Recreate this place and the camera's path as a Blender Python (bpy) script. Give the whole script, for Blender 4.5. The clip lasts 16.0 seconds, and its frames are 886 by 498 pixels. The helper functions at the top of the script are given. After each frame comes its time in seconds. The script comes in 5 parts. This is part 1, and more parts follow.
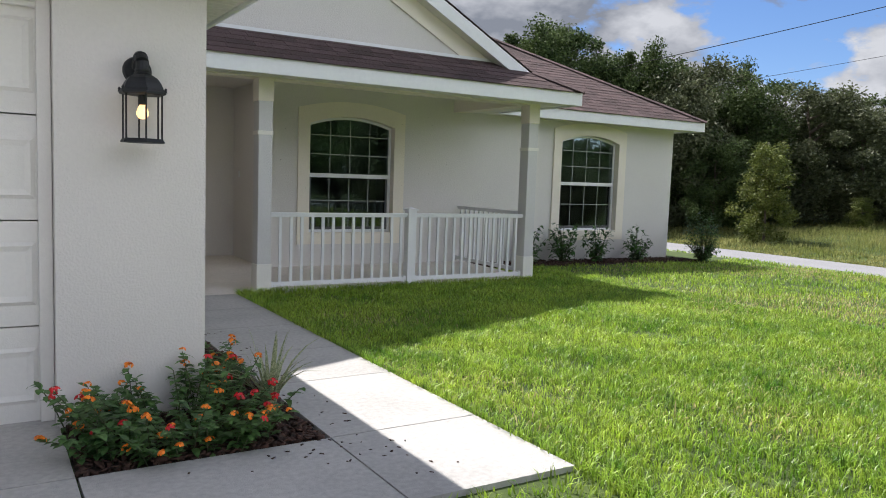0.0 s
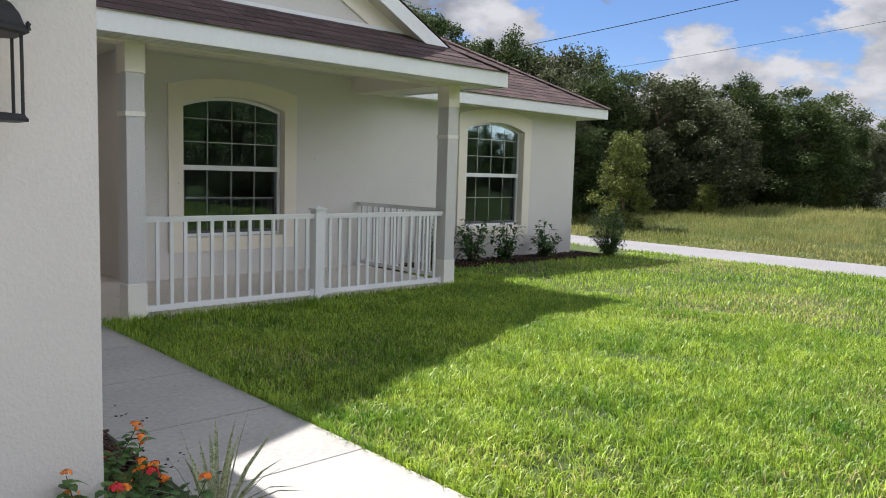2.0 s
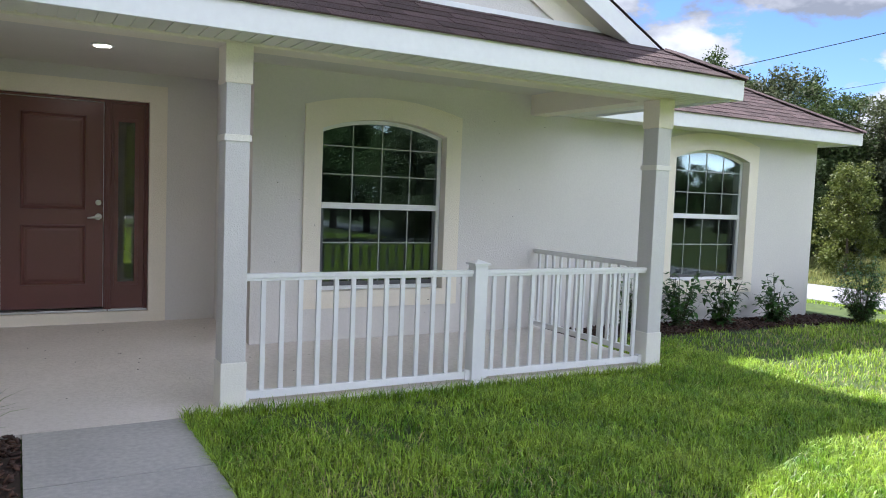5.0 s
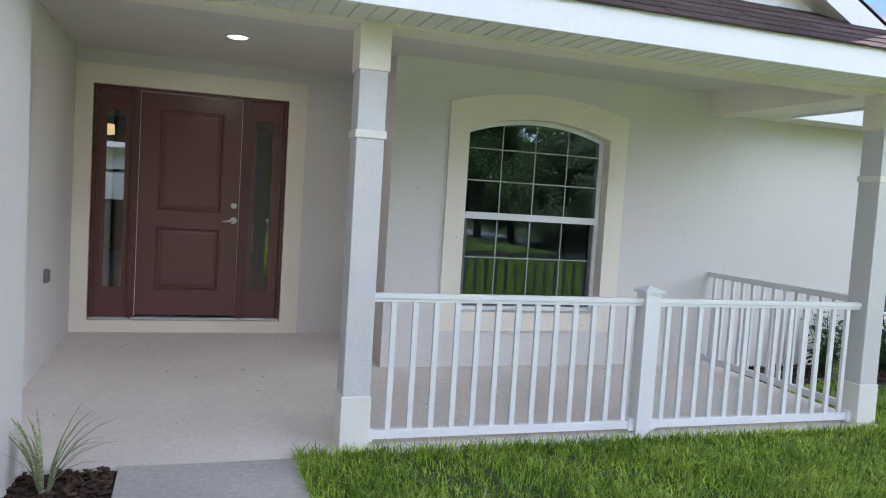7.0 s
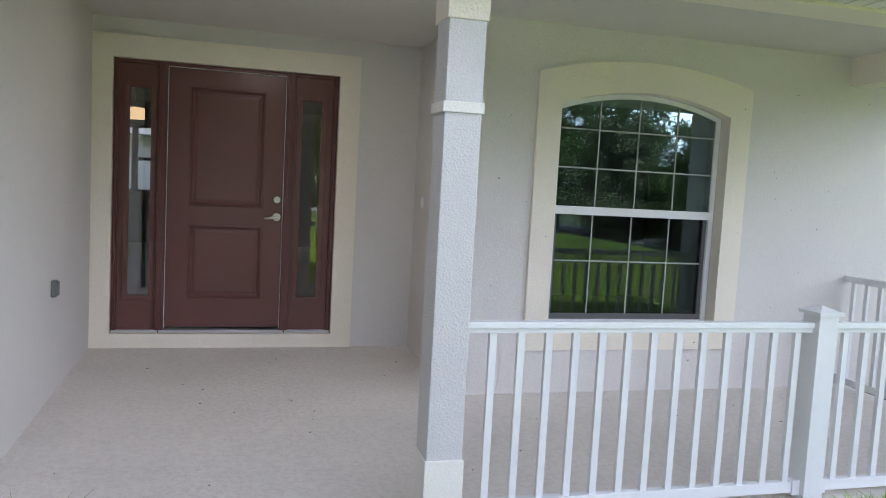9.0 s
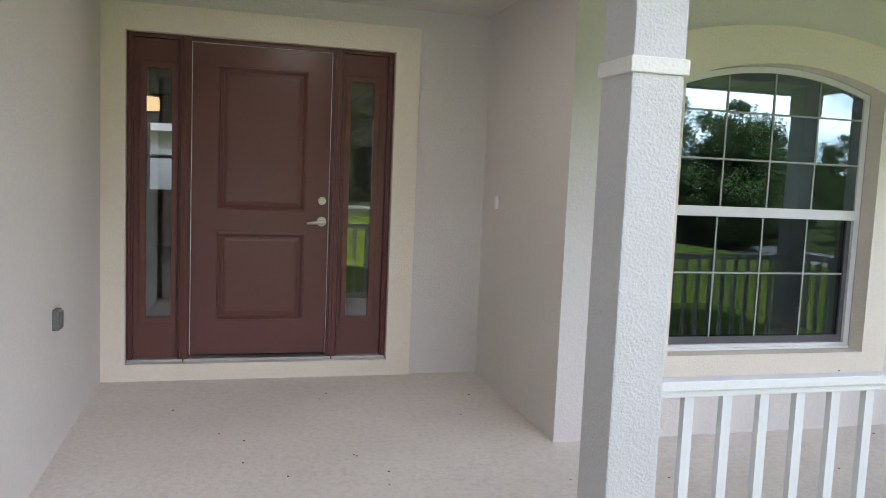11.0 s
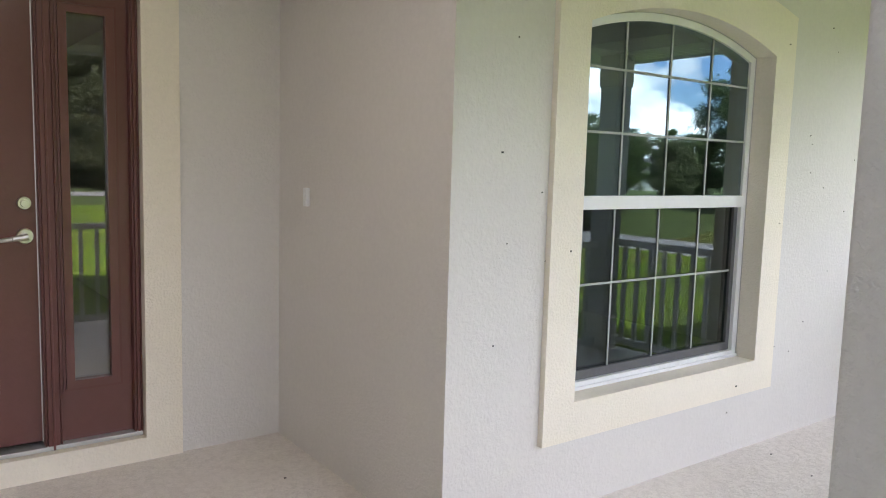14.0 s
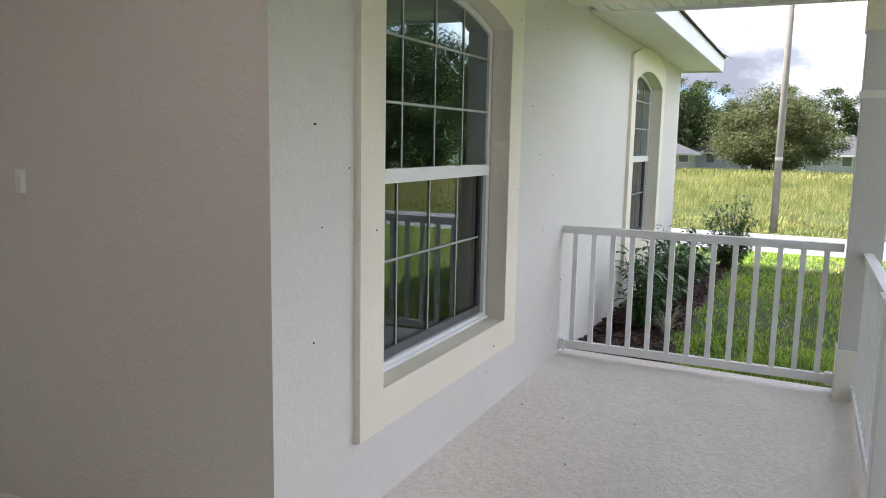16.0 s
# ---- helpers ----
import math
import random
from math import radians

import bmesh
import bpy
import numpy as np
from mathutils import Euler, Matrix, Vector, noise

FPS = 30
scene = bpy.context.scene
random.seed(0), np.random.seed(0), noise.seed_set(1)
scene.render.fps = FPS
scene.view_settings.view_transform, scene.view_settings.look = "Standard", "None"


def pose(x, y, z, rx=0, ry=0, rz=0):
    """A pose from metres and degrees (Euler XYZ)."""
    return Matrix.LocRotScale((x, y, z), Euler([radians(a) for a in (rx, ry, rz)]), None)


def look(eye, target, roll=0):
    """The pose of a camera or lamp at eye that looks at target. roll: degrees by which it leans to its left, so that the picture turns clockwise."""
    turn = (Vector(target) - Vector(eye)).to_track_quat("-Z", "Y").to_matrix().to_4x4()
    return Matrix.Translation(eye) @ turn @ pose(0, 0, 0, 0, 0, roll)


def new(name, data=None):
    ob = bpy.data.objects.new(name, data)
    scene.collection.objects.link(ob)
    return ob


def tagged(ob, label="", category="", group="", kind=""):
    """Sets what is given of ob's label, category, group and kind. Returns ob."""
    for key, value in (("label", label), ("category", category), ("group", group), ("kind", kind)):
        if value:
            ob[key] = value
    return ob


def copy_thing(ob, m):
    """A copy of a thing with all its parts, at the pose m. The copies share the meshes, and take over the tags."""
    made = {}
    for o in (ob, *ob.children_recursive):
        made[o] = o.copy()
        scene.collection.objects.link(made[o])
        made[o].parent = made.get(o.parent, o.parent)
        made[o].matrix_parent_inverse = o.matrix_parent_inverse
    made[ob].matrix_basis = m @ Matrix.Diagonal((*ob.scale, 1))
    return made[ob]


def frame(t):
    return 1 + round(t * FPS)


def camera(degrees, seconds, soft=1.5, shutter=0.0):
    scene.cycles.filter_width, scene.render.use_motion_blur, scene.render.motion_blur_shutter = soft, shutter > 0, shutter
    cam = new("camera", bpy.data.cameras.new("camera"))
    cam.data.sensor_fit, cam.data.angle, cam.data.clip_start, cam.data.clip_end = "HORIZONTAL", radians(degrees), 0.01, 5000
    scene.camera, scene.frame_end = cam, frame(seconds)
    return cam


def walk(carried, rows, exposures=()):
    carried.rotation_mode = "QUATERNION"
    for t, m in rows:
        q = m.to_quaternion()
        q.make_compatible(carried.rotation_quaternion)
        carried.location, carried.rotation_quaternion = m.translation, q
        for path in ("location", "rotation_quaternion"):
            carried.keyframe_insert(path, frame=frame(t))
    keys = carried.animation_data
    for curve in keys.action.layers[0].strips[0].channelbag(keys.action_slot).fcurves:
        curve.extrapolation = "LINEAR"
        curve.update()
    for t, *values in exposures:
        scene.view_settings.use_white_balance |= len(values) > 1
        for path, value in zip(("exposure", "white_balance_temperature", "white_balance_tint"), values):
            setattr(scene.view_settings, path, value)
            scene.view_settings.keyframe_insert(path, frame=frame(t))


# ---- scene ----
cam = camera(60.4, 16.0, soft=1.0)
PATH = [
    (0, (0.157, -0.099, 1.381), (1.198, 1.598, 1.196), 2.0),
    (0.5, (0.228, 0.341, 1.409), (1.348, 1.988, 1.23), 2.0),
    (1, (0.253, 0.782, 1.414), (1.456, 2.37, 1.237), 2.0),
    (1.5, (0.288, 1.203, 1.401), (1.577, 2.722, 1.214), 2.0),
    (2, (0.365, 1.634, 1.402), (1.721, 3.089, 1.2), 1.7),
    (2.5, (0.466, 2.049, 1.411), (1.867, 3.461, 1.2), 1.4),
    (3, (0.625, 2.432, 1.459), (2.044, 3.825, 1.246), 1.4),
    (3.5, (0.82, 2.719, 1.498), (2.201, 4.152, 1.3), 1.4),
    (4, (1.077, 2.965, 1.539), (2.363, 4.487, 1.361), 1.7),
    (4.5, (1.419, 3.095, 1.552), (2.559, 4.73, 1.391), 2.0),
    (5, (1.703, 3.343, 1.488), (2.678, 5.083, 1.352), 2.2),
    (5.2, (1.808, 3.429, 1.474), (2.716, 5.207, 1.346), 2.2),
    (7.3, (2.1, 4.351, 1.486), (2.714, 6.25, 1.353), 3.7),
    (7.5, (2.15, 4.466, 1.488), (2.753, 6.368, 1.351), 3.7),
    (8, (2.145, 4.776, 1.494), (2.744, 6.679, 1.349), 3.6),
    (8.5, (2.087, 5.094, 1.507), (2.655, 7.005, 1.346), 3.4),
    (9, (2.059, 5.386, 1.509), (2.598, 7.304, 1.337), 3.1),
    (9.5, (2.047, 5.69, 1.509), (2.571, 7.611, 1.331), 2.9),
    (10, (1.977, 5.98, 1.499), (2.487, 7.906, 1.317), 2.7),
    (10.2, (1.924, 6.1, 1.492), (2.435, 8.025, 1.312), 2.6),
    (12.5, (1.834, 7.337, 1.518), (2.473, 9.218, 1.286), 2.0),
    (13, (1.899, 7.653, 1.562), (2.686, 9.475, 1.31), 1.6),
    (13.5, (1.938, 7.929, 1.535), (2.907, 9.662, 1.296), 1.7),
    (14, (1.922, 8.18, 1.509), (3.107, 9.777, 1.291), 1.6),
    (14.5, (1.938, 8.425, 1.514), (3.325, 9.851, 1.302), 1.3),
    (15, (1.885, 8.597, 1.511), (3.442, 9.832, 1.288), 1.1),
    (15.5, (1.736, 8.749, 1.525), (3.425, 9.79, 1.276), 1.0),
    (16, (1.686, 8.904, 1.52), (3.477, 9.748, 1.237), 1.1),
]
EXPOSURES = [(0, 1.16, 6250, 13), (2, 1.24, 6350, 14), (3, 1.36, 6300, 14), (4, 1.58, 6150, 14), (5, 1.85, 5900, 15), (7.5, 2.14, 5750, 16), (9, 2.24, 5800, 17), (10.2, 2.32, 5900, 17),
             (12.5, 2.72, 6350, 17), (13.5, 2.76, 6300, 17), (14.3, 2.62, 6300, 17), (15.5, 2.27, 6250, 17), (16, 2.18, 6200, 16)]
walk(cam, [(t, look(eye, target, roll)) for t, eye, target, roll in PATH], EXPOSURES)


# ---- world, sun, exposure ----
SUN_DIR = Vector((-0.12, 0.62, 1.0)).normalized()   # towards the sun
sun = new("sun", bpy.data.lights.new("sun", "SUN"))
sun.data.energy, sun.data.angle, sun.data.color = 3.3, radians(0.55), (1.0, 0.95, 0.87)
sun.matrix_world = look((0, 0, 40), Vector((0, 0, 40)) - SUN_DIR)

world = bpy.data.worlds.new("world")
scene.world = world
world.use_nodes = True
wn, wl = world.node_tree.nodes, world.node_tree.links
wn.clear()
w_out, w_bg = wn.new("ShaderNodeOutputWorld"), wn.new("ShaderNodeBackground")
sky = wn.new("ShaderNodeTexSky")
sky.sky_type, sky.sun_disc = "NISHITA", False
sky.sun_elevation = math.asin(SUN_DIR.z)
sky.sun_rotation = math.atan2(SUN_DIR.x, SUN_DIR.y)
sky.air_density, sky.dust_density, sky.ozone_density = 1.0, 0.0, 4.0
# cumulus clouds: noise with crisp edges, toned paler on the sun's side, boosted streetwards as added fill
w_co, w_map, w_sep, w_up = wn.new("ShaderNodeTexCoord"), wn.new("ShaderNodeMapping"), wn.new("ShaderNodeSeparateXYZ"), wn.new("ShaderNodeVectorMath")
w_map.inputs["Scale"].default_value = (1.0, 1.0, 1.9)
w_map.inputs["Location"].default_value = (0.35, 0.2, 0.62)
w_up.operation, w_up.inputs[1].default_value = "ADD", (-0.02, 0.03, 0.075)
w_n1, w_n2 = wn.new("ShaderNodeTexNoise"), wn.new("ShaderNodeTexNoise")
for node, detail in ((w_n1, 12.0), (w_n2, 6.0)):
    node.inputs["Scale"].default_value, node.inputs["Detail"].default_value, node.inputs["Roughness"].default_value = 3.6, detail, 0.56
w_thin, w_r1, w_slope, w_shade = wn.new("ShaderNodeMath"), wn.new("ShaderNodeMapRange"), wn.new("ShaderNodeMath"), wn.new("ShaderNodeMapRange")
w_thin.operation, w_thin.inputs[1].default_value = "MULTIPLY_ADD", -0.10
w_r1.inputs["From Min"].default_value, w_r1.inputs["From Max"].default_value = 0.372, 0.412
w_slope.operation = "SUBTRACT"
w_shade.inputs["From Min"].default_value, w_shade.inputs["From Max"].default_value = -0.085, 0.085
w_tone, w_dot, w_fill_gain = wn.new("ShaderNodeMix"), wn.new("ShaderNodeVectorMath"), wn.new("ShaderNodeMapRange")
w_tone.data_type = "RGBA"
w_tone.inputs["A"].default_value, w_tone.inputs["B"].default_value = (1.05, 1.14, 1.30, 1), (2.75, 2.8, 2.86, 1)
# extra cloud glow, up to 4.2 times, added southeast to brighten the front walls
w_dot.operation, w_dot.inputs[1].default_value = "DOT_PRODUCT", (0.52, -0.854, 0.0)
w_fill_gain.inputs["From Min"].default_value, w_fill_gain.inputs["From Max"].default_value = 0.45, 1.0
w_fill_gain.inputs["To Min"].default_value, w_fill_gain.inputs["To Max"].default_value = 0.92, 4.2
w_mix, w_lit, w_dim = wn.new("ShaderNodeMix"), wn.new("ShaderNodeVectorMath"), wn.new("ShaderNodeVectorMath")
w_mix.data_type = "RGBA"
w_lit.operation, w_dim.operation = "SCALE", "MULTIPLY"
w_dim.inputs[1].default_value = (0.36, 0.40, 0.48)
wl.new(w_co.outputs["Generated"], w_map.inputs["Vector"])
wl.new(w_co.outputs["Generated"], w_sep.inputs["Vector"])
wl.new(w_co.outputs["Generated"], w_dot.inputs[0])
wl.new(w_map.outputs["Vector"], w_n1.inputs["Vector"])
wl.new(w_map.outputs["Vector"], w_up.inputs[0])
wl.new(w_up.outputs["Vector"], w_n2.inputs["Vector"])
wl.new(w_sep.outputs["Z"], w_thin.inputs[0])
wl.new(w_n1.outputs["Fac"], w_thin.inputs[2])
wl.new(w_thin.outputs[0], w_r1.inputs["Value"])
wl.new(w_n1.outputs["Fac"], w_slope.inputs[0])
wl.new(w_n2.outputs["Fac"], w_slope.inputs[1])
wl.new(w_slope.outputs[0], w_shade.inputs["Value"])
wl.new(w_shade.outputs["Result"], w_tone.inputs["Factor"])
wl.new(w_dot.outputs["Value"], w_fill_gain.inputs["Value"])
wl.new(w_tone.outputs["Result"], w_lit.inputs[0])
wl.new(w_fill_gain.outputs["Result"], w_lit.inputs["Scale"])
wl.new(sky.outputs["Color"], w_dim.inputs[0])
wl.new(w_r1.outputs["Result"], w_mix.inputs["Factor"])
wl.new(w_dim.outputs["Vector"], w_mix.inputs["A"])
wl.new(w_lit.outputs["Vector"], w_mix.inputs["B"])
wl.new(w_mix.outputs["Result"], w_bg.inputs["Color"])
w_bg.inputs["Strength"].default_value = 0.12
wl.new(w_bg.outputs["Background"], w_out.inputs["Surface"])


# ---- materials ----
def material(name, color, rough=0.6, metal=0.0, spread=0.12, scale=6.0, fine=60.0, bump=0.0, bump_scale=80.0,
             second=None, random_part=0.0, coords="Object", spec=0.5, bump_lo=0.35, bump_hi=0.65, transl=0.0):
    """A surface with two scales of colour variation and a fine relief."""
    m = bpy.data.materials.new(name)
    m.use_nodes = True
    n, l = m.node_tree.nodes, m.node_tree.links
    b = n["Principled BSDF"]
    b.inputs["Roughness"].default_value, b.inputs["Metallic"].default_value = rough, metal
    b.inputs["Specular IOR Level"].default_value = spec
    co = n.new("ShaderNodeTexCoord")
    big, small = n.new("ShaderNodeTexNoise"), n.new("ShaderNodeTexNoise")
    big.inputs["Scale"].default_value, big.inputs["Detail"].default_value = scale, 5
    small.inputs["Scale"].default_value, small.inputs["Detail"].default_value = fine, 3
    for t in (big, small):
        l.new(co.outputs[coords], t.inputs["Vector"])
    add = n.new("ShaderNodeMath")
    add.operation = "ADD"
    l.new(big.outputs["Fac"], add.inputs[0])
    l.new(small.outputs["Fac"], add.inputs[1])
    ramp = n.new("ShaderNodeMapRange")
    ramp.inputs["From Min"].default_value, ramp.inputs["From Max"].default_value = 0.7, 1.3
    l.new(add.outputs[0], ramp.inputs["Value"])
    mix = n.new("ShaderNodeMix")
    mix.data_type = "RGBA"
    c2 = second or tuple(c * (1 + spread) for c in color)
    c1 = color if second else tuple(c * (1 - spread) for c in color)
    mix.inputs["A"].default_value, mix.inputs["B"].default_value = (*c1, 1), (*c2, 1)
    l.new(ramp.outputs["Result"], mix.inputs["Factor"])
    result = mix.outputs["Result"]
    if random_part:
        info, geo = n.new("ShaderNodeObjectInfo"), n.new("ShaderNodeNewGeometry")
        s = n.new("ShaderNodeMath")
        s.operation = "ADD"
        l.new(info.outputs["Random"], s.inputs[0])
        l.new(geo.outputs["Random Per Island"], s.inputs[1])
        fr = n.new("ShaderNodeMath")
        fr.operation = "FRACT"
        l.new(s.outputs[0], fr.inputs[0])
        r = n.new("ShaderNodeMapRange")
        r.inputs["To Min"].default_value, r.inputs["To Max"].default_value = 1 - random_part, 1 + random_part
        l.new(fr.outputs[0], r.inputs["Value"])
        hsv = n.new("ShaderNodeHueSaturation")
        l.new(result, hsv.inputs["Color"])
        l.new(r.outputs["Result"], hsv.inputs["Value"])
        result = hsv.outputs["Color"]
    l.new(result, b.inputs["Base Color"])
    if bump:
        bn, br, bb = n.new("ShaderNodeTexNoise"), n.new("ShaderNodeMapRange"), n.new("ShaderNodeBump")
        bn.inputs["Scale"].default_value, bn.inputs["Detail"].default_value = bump_scale, 4
        l.new(co.outputs[coords], bn.inputs["Vector"])
        br.inputs["From Min"].default_value, br.inputs["From Max"].default_value = bump_lo, bump_hi
        l.new(bn.outputs["Fac"], br.inputs["Value"])
        bb.inputs["Strength"].default_value, bb.inputs["Distance"].default_value = 1.0, bump
        l.new(br.outputs["Result"], bb.inputs["Height"])
        l.new(bb.outputs["Normal"], b.inputs["Normal"])
    if transl:
        tr, ms = n.new("ShaderNodeBsdfTranslucent"), n.new("ShaderNodeMixShader")
        l.new(result, tr.inputs["Color"])
        ms.inputs["Fac"].default_value = transl
        l.new(b.outputs["BSDF"], ms.inputs[1])
        l.new(tr.outputs["BSDF"], ms.inputs[2])
        l.new(ms.outputs["Shader"], n["Material Output"].inputs["Surface"])
    return m


def knockdown_material(name, high, low, scale, depth):
    """Sprayed concrete coating: flattened pale islands, shade of the hollows put into the colour, and broad stains."""
    m = bpy.data.materials.new(name)
    m.use_nodes = True
    n, l = m.node_tree.nodes, m.node_tree.links
    b = n["Principled BSDF"]
    b.inputs["Roughness"].default_value = 0.6
    co, isl, broad, fine = n.new("ShaderNodeTexCoord"), n.new("ShaderNodeTexNoise"), n.new("ShaderNodeTexNoise"), n.new("ShaderNodeTexNoise")
    isl.inputs["Scale"].default_value, isl.inputs["Detail"].default_value, isl.inputs["Roughness"].default_value = scale, 6, 0.66
    broad.inputs["Scale"].default_value, broad.inputs["Detail"].default_value = 0.9, 5
    fine.inputs["Scale"].default_value, fine.inputs["Detail"].default_value = 140, 2
    for t in (isl, broad, fine):
        l.new(co.outputs["Object"], t.inputs["Vector"])
    edge = n.new("ShaderNodeMapRange")
    edge.inputs["From Min"].default_value, edge.inputs["From Max"].default_value = 0.38, 0.56
    l.new(isl.outputs["Fac"], edge.inputs["Value"])
    mix = n.new("ShaderNodeMix")
    mix.data_type = "RGBA"
    mix.inputs["A"].default_value, mix.inputs["B"].default_value = (*low, 1), (*high, 1)
    l.new(edge.outputs["Result"], mix.inputs["Factor"])
    add, tone, hsv = n.new("ShaderNodeMath"), n.new("ShaderNodeMapRange"), n.new("ShaderNodeHueSaturation")
    add.operation = "ADD"
    l.new(broad.outputs["Fac"], add.inputs[0])
    l.new(fine.outputs["Fac"], add.inputs[1])
    tone.inputs["From Min"].default_value, tone.inputs["From Max"].default_value = 0.7, 1.3
    tone.inputs["To Min"].default_value, tone.inputs["To Max"].default_value = 0.86, 1.08
    l.new(add.outputs[0], tone.inputs["Value"])
    l.new(mix.outputs["Result"], hsv.inputs["Color"])
    l.new(tone.outputs["Result"], hsv.inputs["Value"])
    l.new(hsv.outputs["Color"], b.inputs["Base Color"])
    bump = n.new("ShaderNodeBump")
    bump.inputs["Strength"].default_value, bump.inputs["Distance"].default_value = 1.0, depth
    l.new(edge.outputs["Result"], bump.inputs["Height"])
    l.new(bump.outputs["Normal"], b.inputs["Normal"])
    return m


def glass_material(name, ior, tint, coating=(1, 1, 1)):
    m = bpy.data.materials.new(name)
    m.use_nodes = True
    b = m.node_tree.nodes["Principled BSDF"]
    b.inputs["Transmission Weight"].default_value, b.inputs["Roughness"].default_value = 1.0, 0.0
    b.inputs["IOR"].default_value, b.inputs["Base Color"].default_value = ior, (*tint, 1)
    b.inputs["Specular Tint"].default_value = (*coating, 1)
    return m


def glow_material(name, color, strength):
    m = bpy.data.materials.new(name)
    m.use_nodes = True
    b = m.node_tree.nodes["Principled BSDF"]
    b.inputs["Base Color"].default_value = (*color, 1)
    b.inputs["Emission Color"].default_value, b.inputs["Emission Strength"].default_value = (*color, 1), strength
    return m


M_STUCCO = material("stucco", (0.68, 0.652, 0.62), 0.85, spread=0.03, scale=1.6, fine=40, bump=0.0010, bump_scale=70, bump_lo=0.42, bump_hi=0.64)
M_COLUMN = material("column_stucco", (0.62, 0.608, 0.60), 0.8, spread=0.03, scale=2.0, fine=40, bump=0.0015, bump_scale=105, bump_lo=0.40, bump_hi=0.68)
M_PLINTH = material("pale_stucco", (0.80, 0.775, 0.72), 0.8, spread=0.03, scale=2.0, fine=60, bump=0.001, bump_scale=90)
M_CREAM = material("cream_stucco", (0.82, 0.760, 0.650), 0.8, spread=0.03, scale=2.0, fine=60, bump=0.0012, bump_scale=90)
M_WHITE = material("white_paint", (0.77, 0.775, 0.78), 0.4, spread=0.02, scale=3, fine=30, bump=0.0003, bump_scale=150)
M_FASCIA = material("white_fascia", (0.80, 0.81, 0.82), 0.45, spread=0.03, scale=1.5, fine=20)
M_SOFFIT = material("vinyl_soffit", (0.76, 0.74, 0.66), 0.5, spread=0.02, scale=1.5, fine=20)
M_CEILING = material("porch_ceiling", (0.66, 0.63, 0.58), 0.85, spread=0.04, scale=2, fine=50, bump=0.002, bump_scale=60)
M_PORCH = knockdown_material("porch_concrete", (0.78, 0.725, 0.675), (0.705, 0.65, 0.60), 30.0, 0.0022)
M_WALK = material("concrete", (0.445, 0.43, 0.41), 0.85, spread=0.16, scale=1.4, fine=30, bump=0.0012, bump_scale=160, random_part=0.04)
M_ROAD = material("road_asphalt", (0.27, 0.27, 0.28), 0.9, spread=0.08, scale=0.6, fine=50, bump=0.002, bump_scale=120)
M_SHINGLE = material("shingle", (0.085, 0.055, 0.054), 0.95, spread=0.25, scale=5, fine=160, bump=0.0015, bump_scale=300, random_part=0.28)
M_ROOF_BASE = material("roof_felt", (0.05, 0.035, 0.035), 0.95)
M_DOOR = material("burgundy_paint", (0.134, 0.053, 0.046), 0.30, spread=0.05, scale=3, fine=40, bump=0.0002, bump_scale=60)
M_DOORFRAME = material("burgundy_frame", (0.126, 0.044, 0.038), 0.40, spread=0.06, scale=3, fine=40)
M_STEEL = material("brushed_nickel", (0.62, 0.60, 0.57), 0.28, 1.0, spread=0.03)
M_ALU = material("aluminium_sill", (0.55, 0.55, 0.55), 0.45, 0.7, spread=0.05)
M_BLACK = material("black_metal", (0.010, 0.011, 0.014), 0.55, 0.0, spread=0.2, bump=0.0006, bump_scale=200)
M_GARAGE = material("garage_door_paint", (0.74, 0.72, 0.68), 0.5, spread=0.03, scale=2, fine=40, bump=0.0004, bump_scale=120)
M_GLASS = glass_material("window_glass", 2.35, (0.34, 0.44, 0.46), (0.74, 0.98, 1.0))
M_GLASS_LOW = glass_material("screened_glass", 1.66, (0.36, 0.42, 0.43), (0.78, 0.98, 1.0))
M_SIDEGLASS = glass_material("sidelight_glass", 1.85, (0.93, 0.96, 0.95))
M_BULB = glow_material("bulb", (1.0, 0.62, 0.24), 0.9)
M_SHADE = glow_material("lamp_shade", (1.0, 0.66, 0.30), 0.22)
M_LED = glow_material("led", (1.0, 0.90, 0.70), 5.0)
# bars sit outside the pane; its dimming of white is painted into the grey
M_MUNTIN_DIM = material("dimmed_grille_bar", (0.34, 0.36, 0.35), 0.5, spread=0.04)
M_SCREEN = material("window_sash_dark", (0.10, 0.10, 0.105), 0.6)
M_MULCH = material("bark_mulch", (0.060, 0.030, 0.020), 0.9, spread=0.35, scale=9, fine=70, random_part=0.5)
M_SOIL = material("soil", (0.045, 0.030, 0.022), 0.95, spread=0.3, scale=6, fine=40)
M_GROUND = material("ground_grass", (0.026, 0.048, 0.009), 0.95, scale=0.35, fine=9, second=(0.080, 0.115, 0.022), coords="Object")
M_LAWN = material("lawn_blades", (0.105, 0.255, 0.014), 0.45, scale=1.1, fine=9, second=(0.475, 0.600, 0.076), random_part=0.62, transl=0.40, spec=0.6)
M_STRAW = material("straw_blades", (0.42, 0.38, 0.14), 0.7, scale=1.2, fine=9, second=(0.55, 0.47, 0.24), random_part=0.3, transl=0.3, spec=0.2)
M_LEAF_D = material("leaf_live_oak", (0.085, 0.105, 0.040), 0.6, scale=0.4, fine=3, second=(0.190, 0.210, 0.085), random_part=0.35, transl=0.3, spec=0.3)
M_FIELD = material("field_grass", (0.20, 0.25, 0.065), 0.7, scale=0.16, fine=0.9, second=(0.45, 0.42, 0.17), random_part=0.35, transl=0.35, spec=0.2)
M_BARK = material("bark", (0.14, 0.11, 0.085), 0.95, spread=0.3, scale=4, fine=30, bump=0.02, bump_scale=14)
